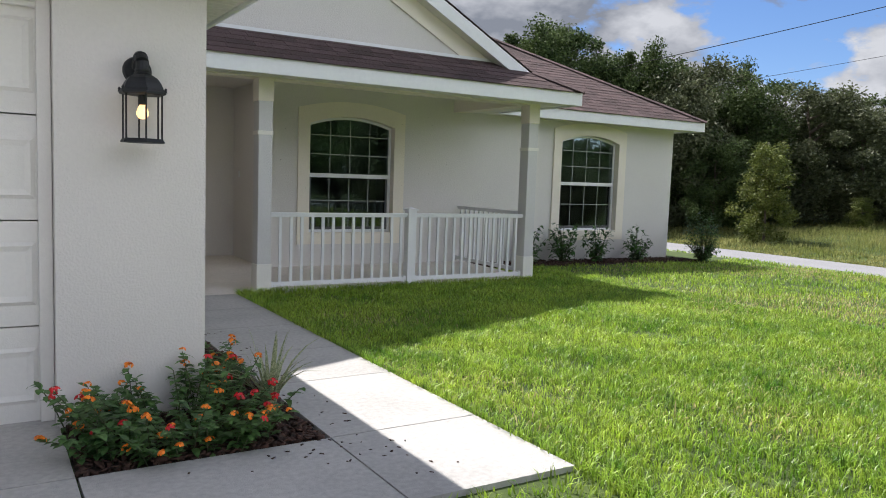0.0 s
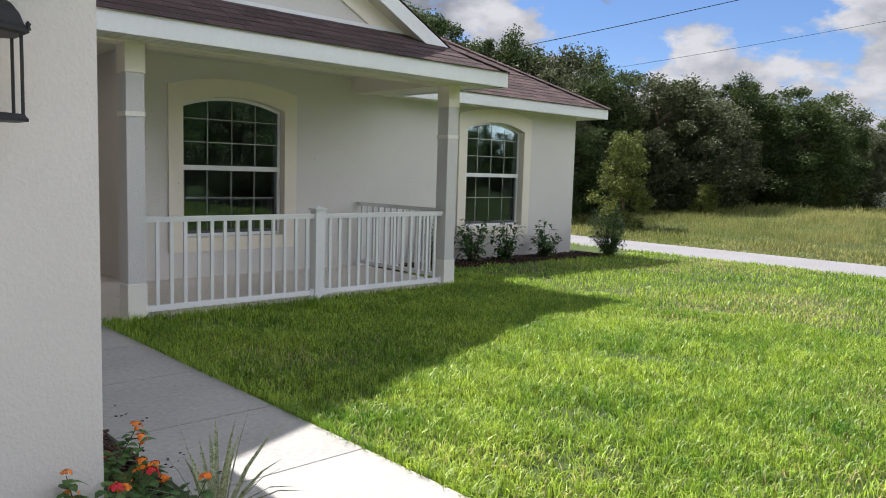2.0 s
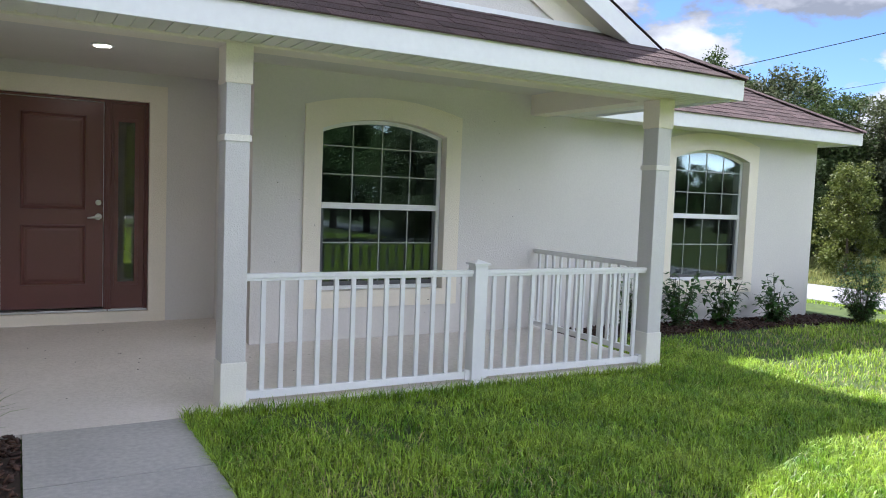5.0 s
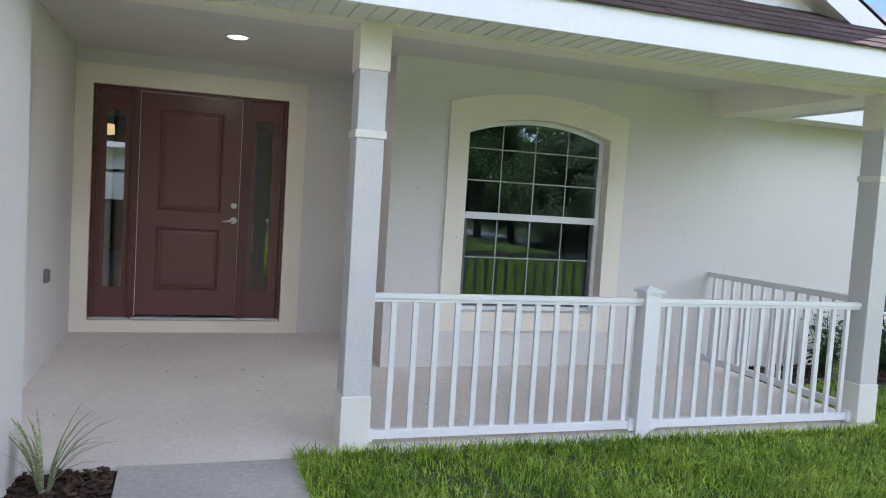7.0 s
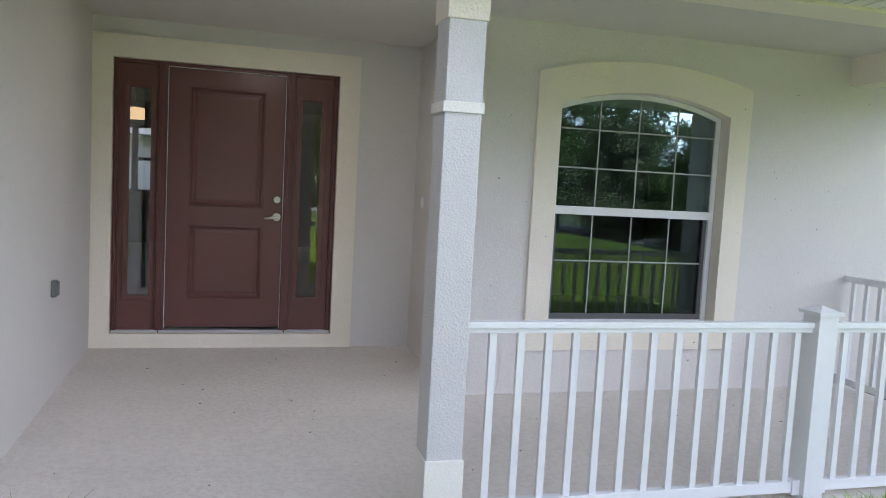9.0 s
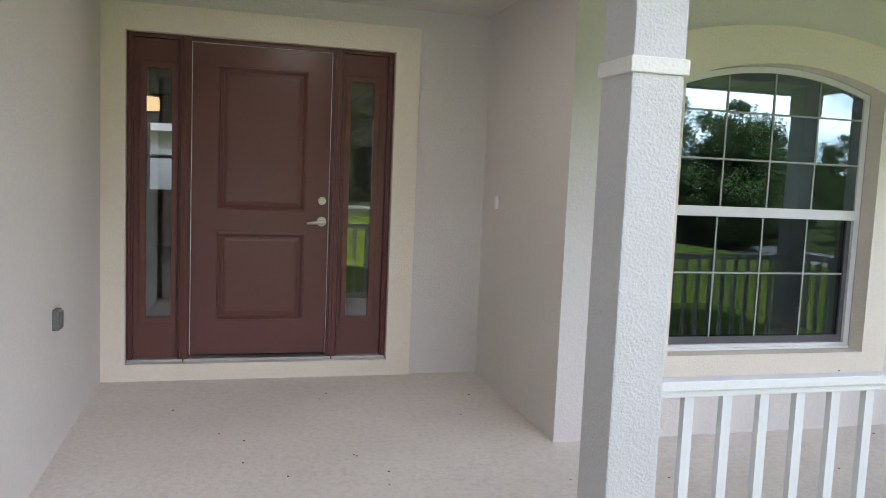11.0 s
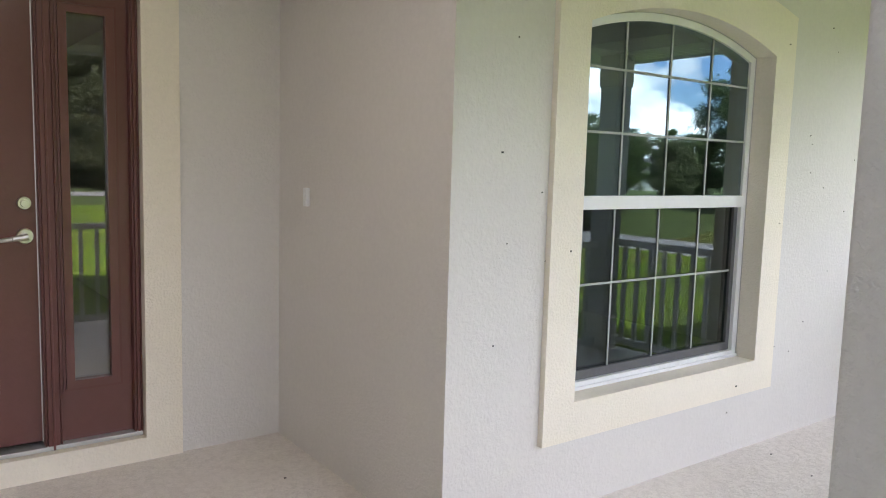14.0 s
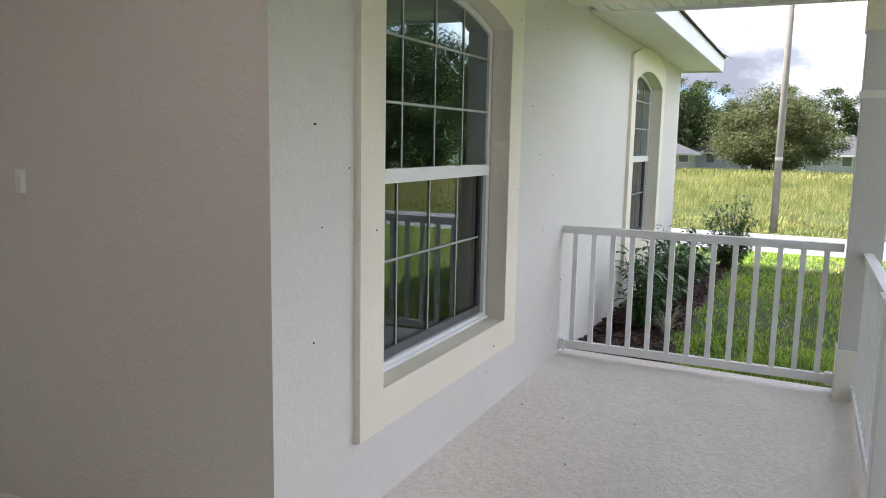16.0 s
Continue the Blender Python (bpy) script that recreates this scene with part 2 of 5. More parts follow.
M_LEAF_A = material("leaf_oak", (0.036, 0.064, 0.024), 0.55, scale=0.4, fine=3, second=(0.115, 0.155, 0.055), random_part=0.45, transl=0.25, spec=0.12)
M_LEAF_B = material("leaf_olive", (0.062, 0.080, 0.038), 0.6, scale=0.4, fine=3, second=(0.150, 0.165, 0.085), random_part=0.4, transl=0.25, spec=0.3)
M_LEAF_C = material("leaf_fresh", (0.090, 0.125, 0.026), 0.5, scale=0.4, fine=3, second=(0.21, 0.23, 0.06), random_part=0.4, transl=0.3, spec=0.3)
M_SHRUB = material("leaf_shrub", (0.026, 0.080, 0.014), 0.34, scale=3, fine=20, second=(0.070, 0.165, 0.028), random_part=0.4, transl=0.2)
M_LANTANA = material("leaf_lantana", (0.050, 0.125, 0.034), 0.5, scale=3, fine=30, second=(0.125, 0.225, 0.060), random_part=0.35, transl=0.25)
M_STEM = material("stem", (0.07, 0.085, 0.035), 0.7)
M_RED = material("petal_red", (0.62, 0.015, 0.02), 0.5, spread=0.2, random_part=0.2)
M_ORANGE = material("petal_orange", (0.85, 0.16, 0.01), 0.5, scale=40, fine=200, second=(0.9, 0.30, 0.01), random_part=0.2)
M_STRIPE = material("striped_blade", (0.10, 0.17, 0.05), 0.45, scale=60, fine=160, second=(0.62, 0.62, 0.40), random_part=0.2, transl=0.2)
M_WOOD_POLE = material("pole_wood", (0.27, 0.25, 0.22), 0.9, spread=0.2, scale=3, fine=40)
M_WIRE = material("wire", (0.03, 0.03, 0.03), 0.6)
M_HOUSE = material("far_wall", (0.55, 0.57, 0.58), 0.8, spread=0.05)
M_FARROOF = material("far_roof", (0.075, 0.078, 0.085), 0.9, spread=0.12)
M_INNER = material("inner_wall", (0.62, 0.62, 0.60), 0.9, spread=0.03)
M_INFLOOR = material("inner_floor", (0.46, 0.44, 0.41), 0.5, spread=0.08)
M_GREY = material("grey_plastic", (0.16, 0.17, 0.17), 0.5)
M_SPECK = material("dark_speck", (0.02, 0.018, 0.015), 0.8)


# ---- mesh helpers ----
def link(name, bm, mat, parent=None, label="", bevel=0.0, smooth=False):
    me = bpy.data.meshes.new(name)
    if bevel:
        bmesh.ops.bevel(bm, geom=[e for e in bm.edges], offset=bevel, segments=2, affect="EDGES", profile=0.6)
    bmesh.ops.recalc_face_normals(bm, faces=bm.faces)
    bm.to_mesh(me)
    bm.free()
    me.materials.append(mat)
    if smooth:
        for p in me.polygons:
            p.use_smooth = True
    ob = new(name, me)
    if parent:
        ob.parent = parent
    if label:
        ob["label"] = label
    return ob


def part(name, bm, mat, parent, label="", bevel=0.0, smooth=False):
    return link(name, bm, mat, parent, label, bevel, smooth)


def empty(name, loc=(0, 0, 0), label="", category="", group="", kind=""):
    ob = new(name)
    ob.location = loc
    ob.empty_display_size = 0.1
    return tagged(ob, label, category, group, kind)


def box(bm, x0, x1, y0, y1, z0, z1):
    v = [bm.verts.new(p) for p in ((x0, y0, z0), (x1, y0, z0), (x1, y1, z0), (x0, y1, z0),
                                   (x0, y0, z1), (x1, y0, z1), (x1, y1, z1), (x0, y1, z1))]
    for f in ((3, 2, 1, 0), (4, 5, 6, 7), (0, 1, 5, 4), (1, 2, 6, 5), (2, 3, 7, 6), (3, 0, 4, 7)):
        bm.faces.new([v[i] for i in f])
    return bm


def boxes(*rows):
    bm = bmesh.new()
    for r in rows:
        box(bm, *r)
    return bm


def solid(bm, pts, d):
    """A polygon of points, made thick along the vector d."""
    a = [bm.verts.new(p) for p in pts]
    b = [bm.verts.new(Vector(p) + Vector(d)) for p in pts]
    bm.faces.new(a)
    bm.faces.new(list(reversed(b)))
    for i in range(len(a)):
        j = (i + 1) % len(a)
        bm.faces.new((a[j], a[i], b[i], b[j]))
    return bm


def cyl(bm, p, q, r0, r1=None, n=10):
    p, q = Vector(p), Vector(q)
    r1 = r0 if r1 is None else r1
    rot = (q - p).to_track_quat("Z", "Y").to_matrix()
    ra = [bm.verts.new(p + rot @ Vector((r0 * math.cos(6.2832 * i / n), r0 * math.sin(6.2832 * i / n), 0))) for i in range(n)]
    rb = [bm.verts.new(q + rot @ Vector((r1 * math.cos(6.2832 * i / n), r1 * math.sin(6.2832 * i / n), 0))) for i in range(n)]
    for i in range(n):
        bm.faces.new((ra[i], ra[(i + 1) % n], rb[(i + 1) % n], rb[i]))
    bm.faces.new(list(reversed(ra)))
    bm.faces.new(rb)
    return bm


def lathe(bm, centre, profile, n=24):
    """Turned shape: profile rows of (radius, z)."""
    c = Vector(centre)
    rings = [[bm.verts.new(c + Vector((r * math.cos(6.2832 * i / n), r * math.sin(6.2832 * i / n), z))) for i in range(n)] for r, z in profile]
    for a, b in zip(rings, rings[1:]):
        for i in range(n):
            bm.faces.new((a[i], a[(i + 1) % n], b[(i + 1) % n], b[i]))
    bm.faces.new(list(reversed(rings[0])))
    bm.faces.new(rings[-1])
    return bm


def arch_pts(x0, x1, spring, rise, n=16):
    """Points of a flat arch from left to right."""
    h = (x1 - x0) / 2
    r = (h * h + rise * rise) / (2 * rise)
    cx, cz = (x0 + x1) / 2, spring + rise - r
    return [(x0 + (x1 - x0) * i / n, cz + math.sqrt(max(r * r - (x0 + (x1 - x0) * i / n - cx) ** 2, 0))) for i in range(n + 1)]


def wall_along_x(name, x0, x1, y0, y1, z0, z1, holes, mat, label, category="wall"):
    """A wall between y0 and y1; holes: (x0, x1, z0, spring, rise)."""
    bm = bmesh.new()
    x = x0
    for h0, h1, hz, spring, rise in sorted(holes):
        box(bm, x, h0, y0, y1, z0, z1)
        if hz > z0:
            box(bm, h0, h1, y0, y1, z0, hz)
        if rise:
            top = arch_pts(h0, h1, spring, rise)
            solid(bm, [(a, y0, b) for a, b in top] + [(h1, y0, z1), (h0, y0, z1)], (0, y1 - y0, 0))
        else:
            box(bm, h0, h1, y0, y1, spring, z1)
        x = h1
    box(bm, x, x1, y0, y1, z0, z1)
    return tagged(link(name, bm, mat), label, category, kind="structure")


def ground_z(x, y):
    z = -0.03
    f = min(max((x - 9.0) / 4.5, 0), 1)
    z = z * (1 - f) - 0.075 * f
    z -= 1.375 * min(max((x - 13.5) / 11.2, 0), 1)     # the lawn falls away to the road
    z += 1.10 * min(max((x - 31.0) / 14.0, 0), 1)      # the field climbs again
    return z - min(max((x - 45.0) * 0.018, 0), 1.3)


# ---- the plan, in metres ----
LEFT_X = 0.992         # left wall of the entry
GARAGE_Y = 4.30        # garage front
FRONT_Y = 10.408       # window wall
DOOR_Y = 11.895        # door wall
RECESS_X = 3.604       # right wall of the entry recess
WING_X = 11.80         # end of the wing
SIDE_X = 1.262         # garage side wall
EAVE, FASCIA_TOP = 2.445, 2.61
CEIL = 2.66
PITCH = 0.54

# ---- ground ----
def axis(cuts):
    out = []
    for a, b, n in cuts:
        out += [a + (b - a) * i / n for i in range(n)]
    return out + [cuts[-1][1]]


def ground_sheet():
    xs = axis([(-900, -60, 6), (-60, -10, 10), (-10, 14, 48), (14, 60, 46), (60, 900, 8)])
    ys = axis([(-900, -60, 6), (-60, -6, 12), (-6, 14, 50), (14, 60, 20), (60, 900, 8)])
    bm = bmesh.new()
    grid = [[bm.verts.new((x, y, ground_z(x, y))) for x in xs] for y in ys]
    for a, b in zip(grid, grid[1:]):
        for i in range(len(xs) - 1):
            bm.faces.new((a[i], a[i + 1], b[i + 1], b[i]))
    return tagged(link("ground", bm, M_GROUND, smooth=True), "green lawn and rough grass ground", "ground", kind="structure")


ground_sheet()


def slab(bm, x0, x1, y0, y1, top=0.03, depth=0.1, n=8, gap=0.0):
    """A flat piece that follows the ground's fall along y."""
    x0, x1, y0, y1 = x0 + gap, x1 - gap, y0 + gap, y1 - gap
    a = [(y0 + (y1 - y0) * i / n) for i in range(n + 1)]
    tops = [[bm.verts.new((x, y, ground_z(x, y) + top)) for y in a] for x in (x0, x1)]
    bots = [[bm.verts.new((x, y, ground_z(x, y) - depth)) for y in a] for x in (x0, x1)]
    for i in range(n):
        bm.faces.new((tops[0][i], tops[1][i], tops[1][i + 1], tops[0][i + 1]))
        bm.faces.new((bots[0][i], bots[0][i + 1], bots[1][i + 1], bots[1][i]))
        bm.faces.new((tops[0][i], tops[0][i + 1], bots[0][i + 1], bots[0][i]))
        bm.faces.new((tops[1][i + 1], tops[1][i], bots[1][i], bots[1][i + 1]))
    bm.faces.new((tops[0][0], bots[0][0], bots[1][0], tops[1][0]))
    bm.faces.new((tops[1][n], bots[1][n], bots[0][n], tops[0][n]))
    return bm


PATH_X0, PATH_X1, BED_Y = 1.72, 2.64, 3.52
walkway = empty("walkway", (2.0, 5.4, -0.1), "pale concrete garden path of square slabs", "path", kind="structure")
for a, b in zip((2.63, 3.52, 4.61, 5.50, 6.49, 7.44), (3.52, 4.61, 5.50, 6.49, 7.44, 8.36)):
    ob = part("slab", slab(bmesh.new(), PATH_X0, PATH_X1, a, b, n=6, gap=0.005), M_WALK, walkway, bevel=0.0)
    ob.matrix_parent_inverse = Matrix.Translation((-2.0, -5.4, 0.1))
drive = empty("driveway", (-2, 2, -0.1), "pale broom-finished concrete driveway in front of the garage", "driveway", kind="structure")
for x0, x1, y0, y1 in ((-5.6, 0.51, BED_Y, 4.50), (0.51, PATH_X0, 0.4, BED_Y), (-2.7, 0.51, 0.4, BED_Y), (-5.6, -2.7, 0.4, BED_Y),
                       (-1.4, PATH_X0, -6.0, 0.4), (-5.6, -1.4, -6.0, 0.4), (-5.6, PATH_X0, -16.0, -6.0)):
    ob = part("slab", slab(bmesh.new(), x0, x1, y0, y1, n=4, gap=0.006), M_WALK, drive)
    ob.matrix_parent_inverse = Matrix.Translation((2, -2, 0.1))
tagged(link("road", boxes((24.75, 29.6, -300, 300, -1.80, -1.425), (-300, 10.0, -19.5, -16.0, -0.30, -0.02)), M_ROAD), "light grey asphalt lane beside the lawn", "road", kind="structure")
tagged(link("mulch_bed", slab(bmesh.new(), 0.515, PATH_X0 - 0.005, BED_Y + 0.005, GARAGE_Y, 0.012), M_SOIL), "dark soil bed under bark mulch", "garden bed", kind="structure")
tagged(link("mulch_strip", slab(bmesh.new(), SIDE_X - 0.01, PATH_X0 - 0.005, GARAGE_Y, 8.35, 0.012), M_SOIL), "dark soil strip beside the garage wall", "garden bed", kind="structure")
tagged(link("mulch_border", slab(bmesh.new(), 7.0, 12.2, 9.70, 10.44, 0.012), M_SOIL), "dark soil border along the house wall", "garden bed", kind="structure")

# porch slab, falling slightly to the front
bm = bmesh.new()
solid(bm, [(LEFT_X - 0.05, 8.365, 0.0), (6.98, 8.365, 0.0), (6.98, 10.50, 0.03), (3.65, 10.50, 0.03), (3.65, 11.95, 0.05), (LEFT_X - 0.05, 11.95, 0.05)], (0, 0, -0.25))
tagged(link("porch_floor", bm, M_PORCH), "beige textured concrete porch floor", "porch floor", kind="structure")

# ---- walls ----
TOPZ = 2.75
W1, W2 = 4.960, 9.668
HOLE = (0.69, 0.515, 2.115, 0.125)     # half width, sill, spring, rise


def hole(cx):
    return (cx - HOLE[0], cx + HOLE[0], HOLE[1], HOLE[2], HOLE[3])


wall_along_x("wall_front", RECESS_X, WING_X, FRONT_Y, FRONT_Y + 0.22, -0.3, TOPZ, [hole(W1), hole(W2)], M_STUCCO, "light greige stucco front wall with two arched windows")
wall_along_x("wall_entry", LEFT_X - 0.2, RECESS_X + 0.22, DOOR_Y, DOOR_Y + 0.22, -0.3, TOPZ, [(1.141, 2.915, 0.16, 2.358, 0)], M_STUCCO, "greige stucco wall around the entry door")
tagged(link("wall_recess", boxes((RECESS_X, RECESS_X + 0.22, FRONT_Y + 0.22, DOOR_Y, -0.3, TOPZ)), M_STUCCO), "greige stucco side wall of the entry recess", "wall", kind="structure")
tagged(link("wall_garage_side", boxes((SIDE_X - 0.22, SIDE_X, GARAGE_Y + 0.22, 8.40, -0.3, TOPZ)), M_STUCCO), "light greige stucco garage side wall", "wall", kind="structure")
tagged(link("wall_entry_side", boxes((LEFT_X - 0.22, LEFT_X, 8.40, DOOR_Y, -0.3, TOPZ)), M_STUCCO), "light greige stucco wall beside the entry", "wall", kind="structure")
wall_along_x("wall_garage", -5.6, SIDE_X, GARAGE_Y, GARAGE_Y + 0.22, -0.3, TOPZ, [(-4.6, 0.496, -0.3, 2.24, 0)], M_STUCCO, "light greige stucco garage front with a door opening")
tagged(link("wall_west", boxes((-5.6, -5.38, GARAGE_Y + 0.22, 20.0, -0.3, TOPZ)), M_STUCCO), "greige stucco side wall", "wall", kind="structure")
tagged(link("wall_east", boxes((WING_X - 0.22, WING_X, FRONT_Y + 0.22, 20.0, -0.3, TOPZ)), M_STUCCO), "greige stucco end wall of the wing", "wall", kind="structure")
wall_along_x("wall_back", -5.6, WING_X, 20.0, 20.22, -0.3, TOPZ, [(-0.5, 1.9, 1.05, 2.25, 0)], M_STUCCO, "greige stucco back wall with a window")
# inner rooms behind the windows and the entry door
for row in ((LEFT_X - 0.22, LEFT_X - 0.12, DOOR_Y + 0.22, 13.2, 0, TOPZ), (3.62, 3.74, DOOR_Y + 0.22, 19.99, 0, TOPZ), (RECESS_X + 0.22, WING_X - 0.22, 14.3, 14.4, 0, TOPZ),
            (7.3, 7.4, FRONT_Y + 0.22, 14.3, 0, TOPZ), (-5.38, LEFT_X - 0.22, 12.1, 12.2, 0, TOPZ)):
    tagged(link("wall_inner", boxes(row), M_INNER), "plain painted inner wall", "wall", kind="structure")
tagged(link("floor_inner", boxes((-5.38, WING_X - 0.22, DOOR_Y + 0.22, 20.0, 0.0, 0.16), (RECESS_X + 0.22, WING_X - 0.22, FRONT_Y + 0.22, DOOR_Y + 0.22, 0.0, 0.16)), M_INFLOOR), "brown indoor floor", "floor", kind="structure")
tagged(link("ceiling_inner", boxes((-5.38, WING_X - 0.22, DOOR_Y + 0.22, 20.0, CEIL, CEIL + 0.1), (RECESS_X + 0.22, WING_X - 0.22, FRONT_Y + 0.22, DOOR_Y + 0.22, CEIL, CEIL + 0.1)), M_INNER), "plain indoor ceiling", "ceiling", kind="structure")

# ---- porch ceiling, beams, soffits, fascias ----
tagged(link("ceiling_porch", boxes((LEFT_X, 6.72, 8.70, FRONT_Y, CEIL, CEIL + 0.05), (LEFT_X, RECESS_X, FRONT_Y, DOOR_Y, CEIL, CEIL + 0.05)), M_CEILING), "greige textured porch ceiling", "ceiling", kind="structure")
tagged(link("porch_beam", boxes((LEFT_X, 6.94, 8.465, 8.70, 2.44, CEIL + 0.05), (6.72, 6.94, 8.70, FRONT_Y, 2.44, CEIL + 0.05)), M_CREAM, bevel=0.004), "boxed cream beam carried by the porch columns", "beam", kind="structure")


def soffit(name, x0, x1, y0, y1, along, label):
    """Ribbed vinyl soffit: strips across the eave."""
    bm = bmesh.new()
    n = max(int((x1 - x0 if along == "x" else y1 - y0) / 0.10), 1)
    for i in range(n):
        if along == "x":
            a, s = x0 + (x1 - x0) * i / n, (x1 - x0) / n
            box(bm, a, a + s * 0.86, y0, y1, EAVE + 0.012, EAVE + 0.02)
        else:
            a, s = y0 + (y1 - y0) * i / n, (y1 - y0) / n
            box(bm, x0, x1, a, a + s * 0.86, EAVE + 0.012, EAVE + 0.02)
    box(bm, x0, x1, y0, y1, EAVE + 0.021, EAVE + 0.03)
    return tagged(link(name, bm, M_SOFFIT), label, "soffit", kind="structure")


FX, FY = 7.29, 8.00         # porch eave corner
WX, WY = 12.13, 9.94        # wing eave corner
GX, GY = 1.665, 3.86         # garage eave corner
soffit("soffit_porch", LEFT_X, FX - 0.03, FY + 0.03, 8.46, "x", "ribbed cream soffit under the porch eave")
soffit("soffit_porch_side", 6.945, FX - 0.03, 8.47, WY + 0.4, "y", "ribbed cream soffit under the porch side eave")
soffit("soffit_wing", FX, WX - 0.03, WY + 0.03, FRONT_Y - 0.004, "x", "ribbed cream soffit under the wing eave")
soffit("soffit_wing_end", WING_X + 0.004, WX - 0.03, FRONT_Y, 20.0, "y", "ribbed cream soffit at the wing end")
soffit("soffit_garage", -5.6, GX - 0.03, GY + 0.03, GARAGE_Y - 0.004, "x", "ribbed cream soffit under the garage eave")
soffit("soffit_garage_side", SIDE_X + 0.004, GX - 0.03, GARAGE_Y, FY, "y", "ribbed cream soffit at the garage side")
FASC = [("fascia_porch", (LEFT_X + 0.5, FX, FY, FY + 0.025)), ("fascia_porch_side", (FX - 0.025, FX, FY + 0.025, WY)),
        ("fascia_wing", (FX, WX, WY, WY + 0.025)), ("fascia_wing_end", (WX - 0.025, WX, WY + 0.025, 20.4)),
        ("fascia_garage", (-6.0, GX, GY, GY + 0.025)), ("fascia_garage_side", (GX - 0.025, GX, GY + 0.025, FY))]
for name, (x0, x1, y0, y1) in FASC:
    tagged(link(name, boxes((x0, x1, y0, y1, EAVE - 0.01, FASCIA_TOP)), M_FASCIA, bevel=0.003), "white painted fascia board along the eave", "fascia", kind="structure")

# ---- roofs ----
RZ = FASCIA_TOP + 0.006
RIDGE_X = 1.20
YR = 8.48                   # front of the rake
YG = 8.69                   # gable wall
dr = YR - FY


def gz(x):
    return RZ + PITCH * (FX - x)


roof_porch = empty("roof_porch", (4, 9, RZ), "brown asphalt shingle gable roof over the porch", "roof", kind="structure")


def roof_face(parent, pts, name="roof_deck"):
    bm = bmesh.new()
    solid(bm, pts, (0, 0, -0.006))
    ob = part(name, bm, M_SHINGLE, parent)
    ob.matrix_parent_inverse = Matrix.Translation(-parent.location)
    return ob


Z8 = RZ + PITCH * (YG - FY)
roof_face(roof_porch, [(LEFT_X + 0.3, FY - 0.015, RZ), (FX + 0.015, FY - 0.015, RZ), (FX - (YG - FY), YG, Z8), (LEFT_X + 0.3, YG, Z8)])
roof_face(roof_porch, [(FX + 0.015, FY - 0.015, RZ), (FX + 0.015, WY, RZ), (RIDGE_X, WY + FX - RIDGE_X, gz(RIDGE_X)), (RIDGE_X, YR, gz(RIDGE_X)), (FX - dr, YR, gz(FX - dr))])
roof_face(roof_porch, [(RIDGE_X, YR, gz(RIDGE_X)), (RIDGE_X, 15.4, gz(RIDGE_X)), (-1.6, 15.4, gz(4.0)), (-1.6, YR, gz(4.0))])
bm = bmesh.new()
solid(bm, [(-1.2, YG, Z8 - 0.05), (6.50, YG, Z8 - 0.05), (RIDGE_X, YG, gz(RIDGE_X) - 0.06), (-1.2, YG, gz(3.6) - 0.06)], (0, 0.15, 0))
tagged(link("wall_gable", bm, M_STUCCO), "light grey stucco gable wall", "wall", kind="structure")


def rake(name, y0, y1, lo, hi, mat, label):
    """A sloping board under the roof edge, from the hip to the ridge."""
    bm = bmesh.new()
    xa, xb = FX - dr + 0.05, RIDGE_X
    solid(bm, [(xa, y0, gz(xa) - hi), (xb, y0, gz(xb) - hi), (xb, y0, gz(xb) - lo), (xa + 0.02, y0, gz(xa) - lo)], (0, y1 - y0, 0))
    return tagged(link(name, bm, mat), label, "trim", kind="structure")


rake("trim_rake", YR, YR + 0.015, 0.04, 0.22, M_FASCIA, "white fascia board up the gable rake")
rake("soffit_rake", YR + 0.015, YG, 0.20, 0.215, M_SOFFIT, "cream soffit under the gable rake")
rake("trim_frieze", YG - 0.025, YG, 0.215, 0.46, M_CREAM, "cream frieze board below the gable rake")
tagged(link("trim_flashing", boxes((LEFT_X + 0.3, 6.42, YG - 0.03, YG, Z8 - 0.02, Z8 + 0.035)), M_FASCIA), "white flashing above the porch shingles", "trim", kind="structure")

roof_wing = empty("roof_wing", (8, 14, RZ), "brown asphalt shingle hip roof of the house", "roof", kind="structure")
# back eave stretched past the wall, unseen, to keep sun off the inner floor
HB = 23.4
half = (HB - WY) / 2
zr = RZ + PITCH * half
roof_face(roof_wing, [(-6.0, FRONT_Y + 0.05, RZ + PITCH * (FRONT_Y + 0.05 - WY)), (FX - 0.015, FRONT_Y + 0.05, RZ + PITCH * (FRONT_Y + 0.05 - WY)), (FX - 0.015, WY - 0.015, RZ), (WX + 0.015, WY - 0.015, RZ), (WX - half, WY + half, zr), (-6.0, WY + half, zr)])
roof_face(roof_wing, [(WX + 0.015, WY - 0.015, RZ), (WX + 0.015, HB, RZ), (WX - half, WY + half, zr)])
roof_face(roof_wing, [(-6.0, HB, RZ), (-6.0, WY + half, zr), (WX - half, WY + half, zr), (WX + 0.015, HB, RZ)])
roof_garage = empty("roof_garage", (-2, 8, RZ), "brown asphalt shingle hip roof of the garage", "roof", kind="structure")
hg = (GX + 6.0) / 2
zg = RZ + PITCH * hg
roof_face(roof_garage, [(GX + 0.015, GY - 0.015, RZ), (GX + 0.015, FY + 0.05, RZ), (1.0, FY + 0.05, RZ + PITCH * (GX - 1.0)), (1.0, 12, RZ + PITCH * (GX - 1.0)), (GX - hg, 12, zg), (GX - hg, GY + hg, zg)])
roof_face(roof_garage, [(-6.0, GY - 0.015, RZ), (GX + 0.015, GY - 0.015, RZ), (GX - hg, GY + hg, zg)])
roof_face(roof_garage, [(-6.0, GY, RZ), (GX - hg, GY + hg, zg), (GX - hg, 12, zg), (-6.0, 12, RZ)])


